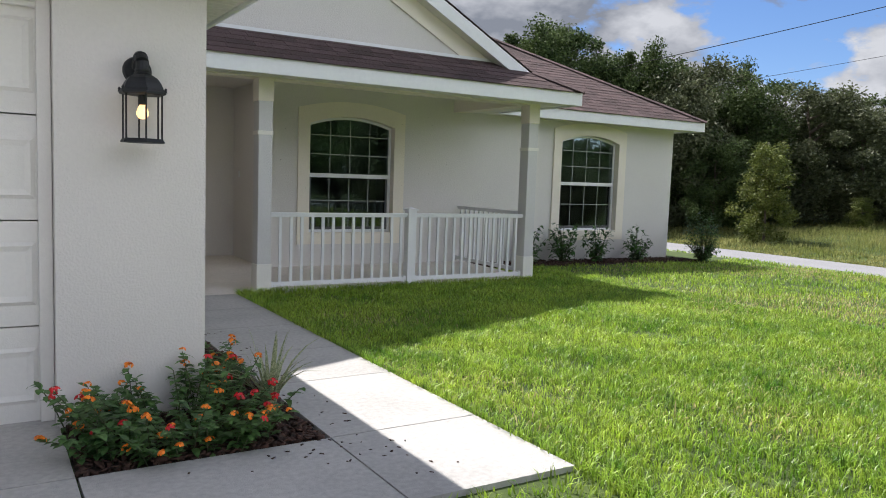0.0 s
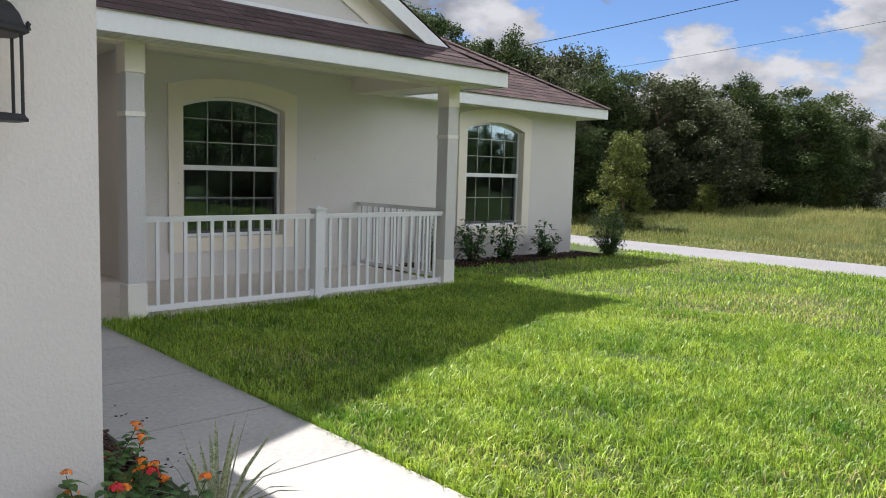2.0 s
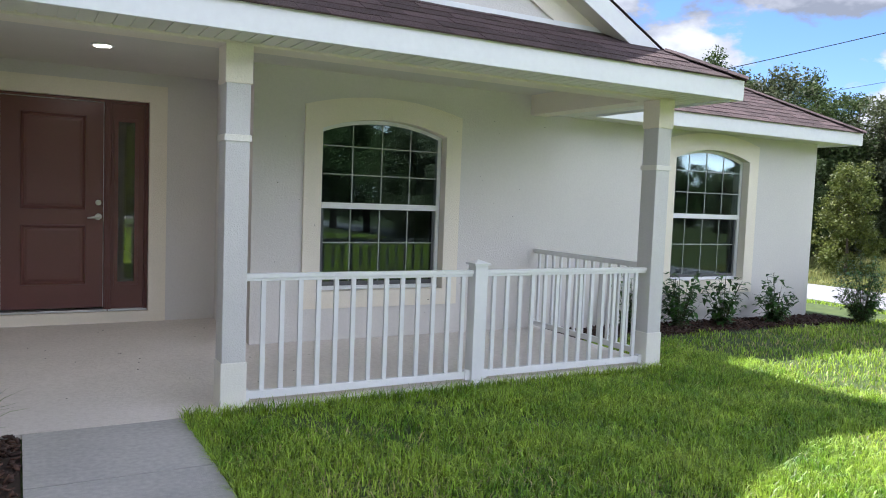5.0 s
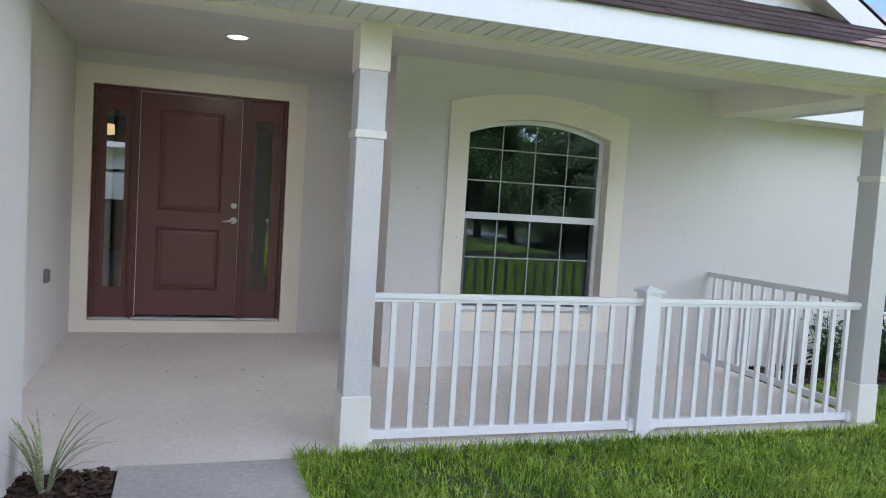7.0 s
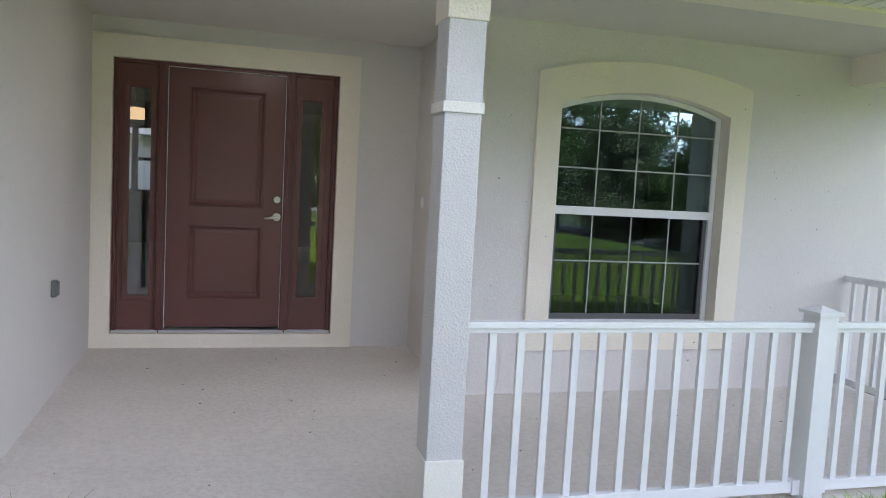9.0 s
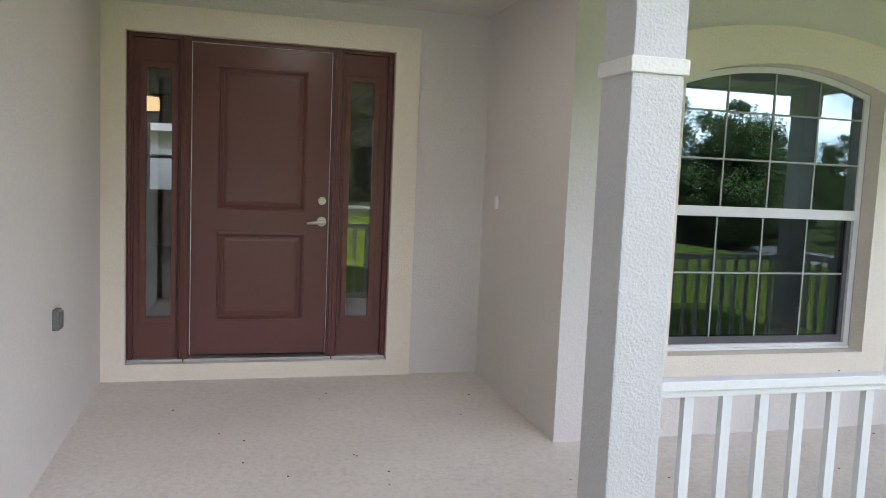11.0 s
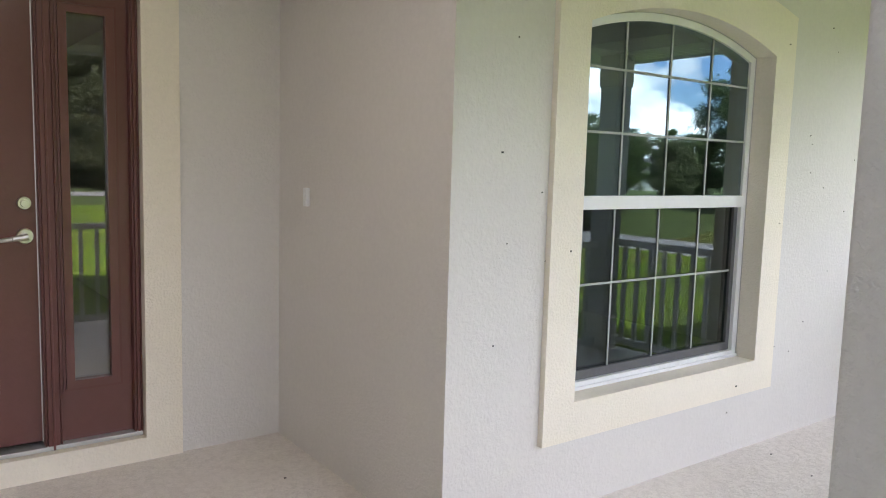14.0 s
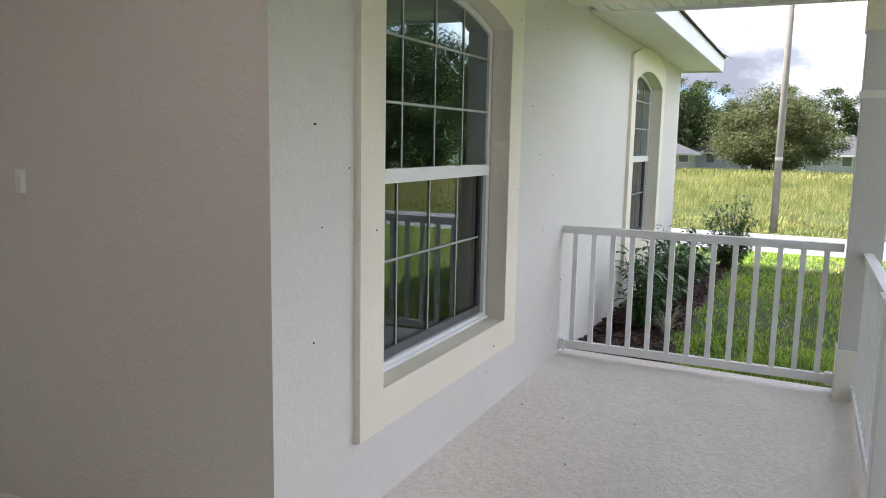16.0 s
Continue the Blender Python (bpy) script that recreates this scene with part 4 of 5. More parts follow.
def blades(rng, pos, h, w, lean, seg=2):
    """Tapered grass blades rooted at pos: a quad and a tip each."""
    n = len(pos)
    a = rng.uniform(0, 2 * np.pi, n)
    side = np.stack([np.cos(a), np.sin(a), np.zeros(n)], 1) * (w / 2)[:, None]
    b = a + np.pi / 2 + rng.normal(0, 0.4, n)
    fall = np.stack([np.cos(b), np.sin(b), np.zeros(n)], 1) * (lean * h)[:, None]
    up = np.zeros((n, 3))
    up[:, 2] = h
    mid = pos + up * 0.55 + fall * 0.3
    tip = pos + up * (1 - 0.25 * lean[:, None]) + fall
    v = np.stack([pos - side, pos + side, mid + side * 0.8, mid - side * 0.8, tip], 1).reshape(-1, 3)
    i = np.arange(n)[:, None] * 5
    f = np.concatenate([i + np.array([0, 1, 2]), i + np.array([0, 2, 3]), i + np.array([3, 2, 4])])
    return v, f


rng = np.random.default_rng(3)
GZ = np.vectorize(ground_z)


def lawn(name, n, x0, x1, y0, y1, h0, h1, w0, w1, label):
    p = np.stack([rng.uniform(x0, x1, n), rng.uniform(y0, y1, n), np.zeros(n)], 1)
    x, y = p[:, 0], p[:, 1]
    keep = ~((x < 2.65) & (y > 2.62)) & ~((x < 1.73) & (y > -9.7)) & ~((y > 8.355) & (x < 6.99)) & ~((y > 9.72 + 0.08 * np.sin(x * 5)) & (x < 12.2)) & (x < 24.6)
    patch = np.sin(x * 1.7 + 2.1 * np.sin(y * 0.9)) * np.sin(y * 2.3 + 1.3 * np.sin(x * 1.1)) + 0.5 * np.sin(x * 6.1 + y * 4.3) + 0.9 * np.sin(x * 19 + 2 * np.sin(y * 11)) * np.sin(y * 17 + 2 * np.sin(x * 13))
    keep &= rng.uniform(0, 1, n) < 0.72 + 0.28 * patch
    p, patch = p[keep], patch[keep]
    p[:, 2] = GZ(p[:, 0], p[:, 1])
    m = len(p)
    h = rng.uniform(h0, h1, m) * (1 + 0.25 * patch)
    v, f = blades(rng, p, h, rng.uniform(w0, w1, m), rng.uniform(0.1, 1.3, m))
    return tagged(new(name, mesh_from(name, v, f, M_LAWN)), label, "grass", kind="stuff")


lawn("lawn_grass", 250000, 2.6, 8.0, 1.4, 9.8, 0.045, 0.085, 0.004, 0.009, "lush green lawn blades beside the path")
lawn("lawn_grass", 130000, 1.6, 13.5, -2.5, 9.8, 0.045, 0.085, 0.006, 0.012, "bright green mown lawn in the sun")
lawn("lawn_grass", 16000, 13.4, 24.6, -6.0, 16.0, 0.04, 0.07, 0.012, 0.022, "green mown lawn falling to the road")
lawn("lawn_grass", 40000, 1.7, 13.5, -9.5, 0.0, 0.04, 0.07, 0.012, 0.02, "green mown lawn towards the street")
ST = 48000
ps = np.stack([rng.uniform(2.7, 13.4, ST), rng.uniform(-1.5, 9.6, ST), np.zeros(ST)], 1)
dry = np.sin(ps[:, 0] * 1.1 + 1.9 * np.sin(ps[:, 1] * 0.8)) + np.sin(ps[:, 1] * 1.7 + ps[:, 0] * 0.6) + rng.normal(0, 0.5, ST)
ps = ps[(dry > 0.3) & ~((ps[:, 1] > 8.3) & (ps[:, 0] < 7.0))]
ps[:, 2] = GZ(ps[:, 0], ps[:, 1])
v, f = blades(rng, ps, rng.uniform(0.035, 0.075, len(ps)), rng.uniform(0.005, 0.010, len(ps)), rng.uniform(0.4, 1.6, len(ps)))
tagged(new("straw_grass", mesh_from("straw_grass", v, f, M_STRAW)), "dry straw-coloured blades between the green lawn", "grass", kind="stuff")
# ragged edge of taller blades along slab and path
n = 5200
ex = np.concatenate([rng.uniform(2.65, 6.99, 3400), np.full(1800, 2.652) + rng.normal(0, 0.012, 1800)])
ey = np.concatenate([np.full(3400, 8.35) + rng.normal(0, 0.018, 3400), rng.uniform(2.7, 8.38, 1800)])
pe = np.stack([ex, ey, GZ(ex, ey)], 1)
v, f = blades(rng, pe, rng.uniform(0.05, 0.13, n), rng.uniform(0.004, 0.008, n), rng.uniform(0.2, 1.2, n))
tagged(new("edge_grass", mesh_from("edge_grass", v, f, M_LAWN)), "untrimmed grass tufts along the slab edge", "grass", kind="stuff")


def field(name, n, x0, x1, y0, y1, h0, h1, w0, w1, mat, label):
    x, y = rng.uniform(x0, x1, n) , rng.uniform(y0, y1, n)
    clump = np.sin(x * 0.9 + 1.7 * np.sin(y * 0.5)) + np.sin(y * 1.3 + x * 0.4) + rng.normal(0, 0.5, n)
    p = np.stack([x, y, GZ(x, y)], 1)
    h = rng.uniform(h0, h1, n) * (1 + 0.22 * clump) * rng.uniform(0.6, 1.25, n) * np.clip((x - x0 + 0.6) / 3.0, 0.35, 1)
    v, f = blades(rng, p, np.maximum(h, 0.05), rng.uniform(w0, w1, n), rng.uniform(0.1, 0.7, n))
    return tagged(new(name, mesh_from(name, v, f, mat)), label, "grass", kind="stuff")


field("verge_grass", 26000, 29.6, 33.0, -8, 64, 0.06, 0.30, 0.03, 0.06, M_FIELD, "short yellowish verge grass beside the road")
field("field_grass", 170000, 32.0, 48, -8, 64, 0.14, 0.42, 0.008, 0.022, M_FIELD, "tall yellow-green field grass")
field("field_grass", 40000, 48, 78, -14, 60, 0.20, 0.42, 0.04, 0.09, M_FIELD, "pale far field grass")


def leaf_cloud(r, centres, radii, per, size, flat=0.75):
    """Small leaf quads scattered in clumps."""
    n = len(centres) * per
    c = np.repeat(centres, per, 0)
    d = r.normal(0, 1, (n, 3))
    d /= np.linalg.norm(d, axis=1)[:, None]
    p = c + d * (np.repeat(radii, per) * r.uniform(0.1, 1, n) ** 0.75)[:, None] * np.array([1, 1, flat])
    a, b = r.normal(0, 1, (n, 3)), r.normal(0, 1, (n, 3))
    a[:, 2] *= 0.6
    a /= np.linalg.norm(a, axis=1)[:, None]
    b -= a * (a * b).sum(1)[:, None]
    b /= np.linalg.norm(b, axis=1)[:, None]
    s = r.uniform(size * 0.6, size * 1.4, n)[:, None]
    v = np.stack([p - a * s, p + b * s * 0.9, p + a * s], 1).reshape(-1, 3)
    return v, np.arange(n * 3).reshape(-1, 3)


def tree(name, seed, height, spread, low, clumps, per, size, leaf, label, trunk_r=0.2, flat=0.75, taper=0.5, category="tree"):
    """A tapered trunk with limbs and an uneven crown of leaf clumps."""
    r = np.random.default_rng(seed)
    t = empty(name, (0, 0, 0), label, category)
    bm = bmesh.new()
    top = height * 0.82
    pts = [Vector((0, 0, -0.2))]
    for i in range(1, 6):
        z = top * i / 5
        pts.append(Vector((r.normal(0, 0.05) * z * 0.35, r.normal(0, 0.05) * z * 0.35, z)))
    for i in range(5):
        cyl(bm, pts[i], pts[i + 1], trunk_r * (1 - i / 5.6), trunk_r * (1 - (i + 1) / 5.6), 8)
    ends = []
    for k in range(11):
        i = int(r.integers(1, 5))
        p = pts[i].lerp(pts[i + 1], r.uniform(0, 1)) if i < 5 else pts[5]
        a = r.uniform(0, 6.28)
        ln = spread * r.uniform(0.5, 0.95) * (1.15 - p.z / height)
        q = p + Vector((math.cos(a) * ln, math.sin(a) * ln, height * r.uniform(0.08, 0.2)))
        m = p.lerp(q, 0.5) + Vector((0, 0, -0.05 * height * 0.3))
        cyl(bm, p, m, trunk_r * 0.34, trunk_r * 0.24, 6)
        cyl(bm, m, q, trunk_r * 0.24, trunk_r * 0.06, 6)
        ends.append(q)
    part("trunk", bm, M_BARK, t, "grey-brown bark", smooth=True)
    c = []
    while len(c) < clumps:
        u = r.uniform(-1, 1, 3)
        rr = math.sqrt(u[0] ** 2 + u[1] ** 2)
        zz = (u[2] + 1) / 2
        lim = (1 - zz ** 2.2 * taper) * (0.55 + 0.45 * min(zz / 0.25, 1)) * (0.85 + 0.22 * math.sin(3 * math.atan2(u[1], u[0]) + seed + 5 * zz))
        if rr < lim and rr > lim * 0.35:
            c.append((u[0] * spread, u[1] * spread, low + (height - low) * zz * (0.94 + 0.06 * r.uniform(-1, 1))))
    c = np.array(c + [tuple(q) for q in ends if q.z > low])
    rad = r.uniform(0.45, 1.25, len(c)) * spread * 0.32
    v, f = leaf_cloud(r, c, rad, per, size, flat)
    ob = new("crown", mesh_from("crown", v, f, leaf))
    ob.parent = t
    return t


def put(t, x, y, s, rz, first):
    """Stand a tree or a copy of it on the ground."""
    m = pose(x, y, ground_z(x, y), 0, 0, rz) @ Matrix.Diagonal((s[0], s[0], s[1], 1))
    if first:
        t.matrix_basis = m
        return t
    o = copy_thing(t, pose(0, 0, 0))
    o.matrix_basis = m
    return o


oak = tree("oak_tree", 11, 10.0, 4.0, 0.5, 96, 400, 0.11, M_LEAF_A, "dense dark green broadleaf tree at the wood's edge", 0.24)
grey = tree("olive_tree", 12, 8.0, 3.6, 0.35, 90, 400, 0.10, M_LEAF_B, "greyish olive-green tree in front of the wood", 0.2)
fresh = tree("young_tree", 13, 4.3, 1.5, 0.15, 70, 200, 0.065, M_LEAF_C, "light green young tree with leaves to the ground", 0.07)
tall = tree("tall_oak_tree", 14, 12.5, 4.2, 1.3, 96, 400, 0.115, M_LEAF_A, "tall dark oak with an uneven open crown", 0.3, taper=0.35)
wide = tree("spreading_oak_tree", 15, 8.0, 6.3, 0.7, 170, 330, 0.11, M_LEAF_D, "broad spreading oak standing alone in the field", 0.45, flat=0.6, taper=0.75)
used = set()


def stand(t, x, y, k=1.0, kz=None, rz=None):
    put(t, x, y, (k, kz or k), rng.uniform(0, 360) if rz is None else rz, t not in used)
    used.add(t)


def from_eye(az, d):
    """A place by compass angle from +y and distance from the start of the walk."""
    return 0.4 + d * math.sin(radians(az)), 0.8 + d * math.cos(radians(az))


HEIGHT = {oak: 10.0, grey: 8.0, tall: 12.5, fresh: 4.3}


def stand_to(t, az, d, rise, slim=1.0):
    """A tree whose crown reaches the given angle over the eye."""
    x, y = from_eye(az, d)
    kz = (1.4 + d * math.tan(radians(rise)) - ground_z(x, y)) / HEIGHT[t] / 1.04
    stand(t, x, y, kz * slim, kz)


# the wood's edge: the tall oaks stand to the north, the row sinks towards the east
for t, az, d, rise, slim in ((tall, 34.0, 46, 9.8, 0.95), (tall, 37.6, 45, 12.2, 0.85), (tall, 40.6, 47, 12.6, 0.85), (oak, 43.2, 50, 9.9, 0.9), (tall, 45.6, 48, 10.8, 0.7), (oak, 47.6, 49, 9.6, 0.85),
                             (grey, 49.6, 47, 9.2, 0.9), (tall, 51.6, 52, 9.4, 0.75), (oak, 53.4, 50, 8.4, 0.95), (oak, 55.6, 52, 7.7, 1.0), (grey, 57.4, 49, 7.1, 1.05), (oak, 59.2, 54, 7.1, 1.0),
                             (grey, 60.8, 50, 6.2, 1.15), (tall, 62.8, 56, 7.5, 0.85), (oak, 64.4, 58, 6.2, 1.0), (oak, 66.6, 57, 6.5, 1.1), (oak, 68.6, 62, 6.1, 1.05), (grey, 70.2, 70, 4.3, 1.1),
                             (oak, 72.0, 84, 4.2, 1.1), (grey, 74.0, 88, 4.4, 1.2), (oak, 76.0, 90, 4.9, 1.1), (oak, 78.5, 96, 4.6, 1.1),
                             (oak, 36.0, 60, 8.8, 1.0), (oak, 42.0, 62, 8.6, 1.0), (oak, 46.6, 63, 7.2, 1.0), (oak, 50.6, 65, 6.6, 1.0), (oak, 54.8, 66, 5.6, 1.0), (oak, 58.4, 68, 5.6, 1.1), (oak, 62.0, 70, 5.4, 1.1),
                             (oak, 65.6, 72, 5.0, 1.1)):
    stand_to(t, az, d, rise, slim)
for t, az, d, k in ((grey, 81, 100, 1.0), (oak, 84, 104, 1.0), (oak, 87, 106, 1.0), (grey, 90, 108, 1.0), (oak, 93, 108, 1.1), (oak, 96, 110, 1.0), (oak, 100, 105, 1.1),
                    (oak, 30, 45, 1.1), (tall, 26, 47, 1.0), (oak, 22, 48, 1.1)):
    stand(t, *from_eye(az, d), k)
stand(fresh, 33.6, 23.9, 1.05, 1.12)
stand(oak, 35.2, 28.4, 0.52, 0.56)
stand(oak, 36.6, 31.6, 0.6, 0.68)
stand(fresh, *from_eye(61.0, 46), 0.55, 0.42)
stand(fresh, *from_eye(65.6, 56), 0.42, 0.36)
stand(fresh, *from_eye(68.8, 60), 0.75, 0.66)
stand(wide, 77, 12.2, 0.95)
# trees across the street, which the windows mirror
for t, x, y, k in ((grey, -16, -33, 0.8), (oak, -8, -36, 0.8), (grey, -1, -34, 0.8), (oak, 4.5, -30, 0.95), (grey, 8.5, -26, 1.15), (oak, 14, -28, 1.1), (tall, 20, -30, 0.9),
                   (oak, 27, -30, 1.0), (grey, 60, -42, 0.8), (oak, 75, -54, 0.9), (oak, 52, -40, 0.7), (grey, 90, -60, 1.0), (oak, -24, -26, 1.1), (oak, 66, -28, 1.2), (grey, 11.5, -22, 0.7), (fresh, 5.5, -20, 1.2),
                   (oak, 42, -9, 0.9), (grey, 47, -5, 0.8), (oak, 52, -15, 1.1), (oak, 60, -8, 1.0), (oak, 68, -17, 1.1), (oak, 76, -9, 1.0),
                   (oak, 44, -26, 0.48), (grey, 49, -31, 0.6), (oak, 38.5, -29, 0.5), (oak, 55, -27, 0.55), (grey, 46.5, -20.5, 0.5), (oak, 60, -36, 0.62), (oak, 51, -22, 0.48), (oak, 25, -18, 0.72), (grey, 28.5, -22, 0.85), (grey, 22, -21, 0.8), (grey, 30, -13, 0.5), (oak, 34, -18, 0.5), (grey, 37.5, -21, 0.6), (oak, 41, -24, 0.6), (oak, 33, -25, 0.6), (oak, 12, -33, 1.1), (oak, 18, -35, 1.1), (tall, 25, -36, 1.0), (oak, 31, -37, 0.9)):
    stand(t, x, y, k)


# ---- far houses ----
def far_house(x, y, w, d, h, rz, label):
    hs = empty("house", (x, y, ground_z(x, y) - 0.1), label, "house", "neighbouring houses")
    hs.rotation_euler = (0, 0, radians(rz))
    part("wall", boxes((-w / 2, w / 2, -d / 2, d / 2, 0, h)), M_HOUSE, hs)
    bm = bmesh.new()
    e, k = 0.5, (d / 2 + 0.5)
    v = [bm.verts.new(p) for p in ((-w / 2 - e, -d / 2 - e, h), (w / 2 + e, -d / 2 - e, h), (w / 2 + e, d / 2 + e, h), (-w / 2 - e, d / 2 + e, h),
                                   (-w / 2 - e + k, 0, h + k * 0.45), (w / 2 + e - k, 0, h + k * 0.45))]
    for f in ((0, 1, 5, 4), (1, 2, 5), (2, 3, 4, 5), (3, 0, 4), (3, 2, 1, 0)):
        bm.faces.new([v[i] for i in f])
    part("roof", bm, M_FARROOF, hs, "grey hip roof")
    part("eave", boxes((-w / 2 - e, w / 2 + e, -d / 2 - e, d / 2 + e, h - 0.18, h - 0.004)), M_WHITE, hs)
    for i in range(4):
        a = -w / 2 + w * (i + 0.5) / 4
        win = part("window", boxes((a - 0.5, a + 0.5, -d / 2 - 0.03, -d / 2 + 0.02, 0.9, 2.0)), M_WHITE, hs)
        part("pane", boxes((a - 0.42, a + 0.42, -d / 2 - 0.045, -d / 2 - 0.032, 0.98, 1.92)), M_GREY, win)
    part("door", boxes((w / 2 - 0.03, w / 2 + 0.04, -0.5, 0.5, 0.1, 2.1)), M_WHITE, hs)
    return hs


far_house(80, 23.6, 9, 6, 1.8, -75, "pale grey house with a dark hip roof at the field's edge")
far_house(92, 3.5, 11, 7.5, 2.1, -95, "single-storey house with a grey roof behind the field")
far_house(92, 19.5, 10, 7, 2.1, -90, "pale blue-grey house beyond the big oak")
far_house(-1.5, 30, 14, 9, 2.6, 180, "neighbour house seen through the back window")
far_house(80, -47, 13, 9, 2.6, 150, "white house across the street among trees")

# ---- utility pole and wires ----
up = empty("utility_pole", (30.2, 9.75, ground_z(30.2, 9)), "tall grey wooden utility pole on the road verge", "utility pole")
part("pole", cyl(bmesh.new(), (0, 0, -0.5), (0.2, 0.0, 10.8), 0.125, 0.10, 14), M_WOOD_POLE, up, smooth=True)
part("band", cyl(bmesh.new(), (0.056, 0.0, 2.5), (0.058, 0.0, 2.62), 0.127, 0.127, 14), M_ALU, up)


def wire(p, q, sag, r, label):
    bm = bmesh.new()
    p, q = Vector(p), Vector(q)
    k = 14
    pts = [p.lerp(q, i / k) - Vector((0, 0, 4 * sag * (i / k) * (1 - i / k))) for i in range(k + 1)]
    for a, b in zip(pts, pts[1:]):
        cyl(bm, a, b, r, r, 5)
    return tagged(link("power_line", bm, M_WIRE), label, "cable", "overhead wires")


wire((24.6, 47.6, 5.65), (49.8, 6.0, 15.05), 0.5, 0.022, "thick black overhead power line")
wire((32.2, 39.8, 6.0), (48.4, 3.8, 11.8), 0.4, 0.011, "thin black cable below the power line")
wire((30.4, 9.75, 9.2), (30.4, -60, 9.5), 0.6, 0.022, "thick black overhead line along the road")


# ---- garden plants ----
def leaf_blade(bm, base, direction, length, width, droop=0.3, fold=0.25):
    """One leaf: four quads with a fold along the midrib, pointed at the end."""
    d = Vector(direction).normalized()
    s = d.cross(Vector((0, 0, 1)))
    s = s.normalized() if s.length > 0.01 else Vector((1, 0, 0))
    u = s.cross(d)
    rows = []
    for t, w in ((0.0, 0.12), (0.3, 0.9), (0.65, 0.85), (1.0, 0.04)):
        c = Vector(base) + d * length * t - Vector((0, 0, droop * length * t * t))
        rows.append([bm.verts.new(c - s * width * w / 2 + u * fold * width * w / 2), bm.verts.new(c), bm.verts.new(c + s * width * w / 2 + u * fold * width * w / 2)])
    for a, b in zip(rows, rows[1:]):
        bm.faces.new((a[0], a[1], b[1], b[0]))
        bm.faces.new((a[1], a[2], b[2], b[1]))


def shrub(name, seed, height, spread, stems, leaves, length, width, mat, label):
    """A bush: forked stems and leaves set through an uneven egg-shaped volume."""
    r = random.Random(seed)
    s = empty(name, (0, 0, 0), label, "shrub", "foundation shrubs")
    bs, bl = bmesh.new(), bmesh.new()
    lobes = [(r.uniform(0, 6.283), r.uniform(-0.6, 0.9)) for _ in range(5)]
    for i in range(stems):
        a, v = r.uniform(0, 6.283), r.uniform(-0.9, 1.0)
        k = r.uniform(0.55, 1.0) * (1 + 0.25 * max(math.cos(a - l) * math.cos((v - m) * 1.5) for l, m in lobes)) * 0.85
        c = math.sqrt(max(1 - v * v, 0.0))
        t = Vector((spread * k * c * math.cos(a), spread * k * c * math.sin(a), height * (0.52 + 0.48 * v * k)))
        p = Vector((0.02 * math.cos(a), 0.02 * math.sin(a), -0.03))
        m = Vector((t.x * 0.5, t.y * 0.5, t.z * 0.55))
        cyl(bs, p, m, 0.006, 0.004, 4)
        cyl(bs, m, t, 0.004, 0.002, 4)
        for j in range(leaves):
            f = r.uniform(0.2, 1.05)
            q = p.lerp(m, f * 2) if f < 0.5 else m.lerp(t, f * 2 - 1)
            q = q + Vector((r.gauss(0, 0.025), r.gauss(0, 0.025), r.gauss(0, 0.025)))
            b = math.atan2(t.y, t.x) + r.gauss(0, 1.1)
            leaf_blade(bl, q, (math.cos(b), math.sin(b), r.uniform(-0.2, 0.9)), length * r.uniform(0.6, 1.2), width * r.uniform(0.8, 1.15), r.uniform(0.1, 0.7))
    part("branchwork", bs, M_STEM, s)
    part("foliage", bl, mat, s)
    return s


def at_ground(ob, x, y, rz=0, k=1.0, dz=0.012):
    ob.matrix_basis = pose(x, y, ground_z(x, y) + dz, 0, 0, rz) @ Matrix.Diagonal((k, k, k, 1))
    return ob


LBL = "leafy dark green shrub in the mulch border by the wall"
for i, (x, y, k) in enumerate(((8.05, 10.05, 0.95), (8.85, 10.05, 1.0), (9.62, 10.05, 0.95), (10.6, 10.02, 0.95))):
    at_ground(shrub("shrub", 20 + i, 0.80, 0.31, 30, 10, 0.125, 0.058, M_SHRUB, LBL), x, y, 40 * i, k)
at_ground(shrub("round_shrub", 31, 1.0, 0.44, 60, 34, 0.062, 0.034, M_SHRUB, "rounded fine-leaved shrub at the lawn corner"), 12.0, 9.68)


def spider_clump(seed, n, length, width, label):
    r = random.Random(seed)
    c = empty("striped_grass", (0, 0, 0), label, "grass plant", "striped border grasses")
    bm = bmesh.new()
    for i in range(n):
        a, tilt = r.uniform(0, 6.283), r.uniform(0.3, 1.25)
        ln = length * r.uniform(0.55, 1.1)
        d = Vector((math.cos(a), math.sin(a), 0))
        s = Vector((-math.sin(a), math.cos(a), 0))
        rows = []
        for t in (0, 0.25, 0.5, 0.75, 1.0):
            p = d * (0.02 + ln * tilt * 0.55 * t ** 1.4) + Vector((0, 0, ln * (t - 0.42 * tilt * t * t)))
            w = width * (1 - t ** 2 * 0.95) / 2
            rows.append((bm.verts.new(p - s * w + Vector((0, 0, w * 0.5))), bm.verts.new(p), bm.verts.new(p + s * w + Vector((0, 0, w * 0.5)))))
        for u, v in zip(rows, rows[1:]):
            bm.faces.new((u[0], u[1], v[1], v[0]))
            bm.faces.new((u[1], u[2], v[2], v[1]))
    part("blades", bm, M_STRIPE, c, "cream-edged green blades")
    return c


at_ground(spider_clump(1, 40, 0.62, 0.027, "cream-striped border grass clump beside the path"), 1.60, 4.14)
at_ground(spider_clump(2, 24, 0.60, 0.020, "cream-striped border grass clump by the porch slab"), 1.42, 8.08)
at_ground(spider_clump(3, 34, 0.34, 0.014, "cream-striped border grass in the mulch border"), 7.95, 9.83)
at_ground(spider_clump(4, 36, 0.34, 0.014, "cream-striped border grass along the garage wall"), 1.45, 6.1)

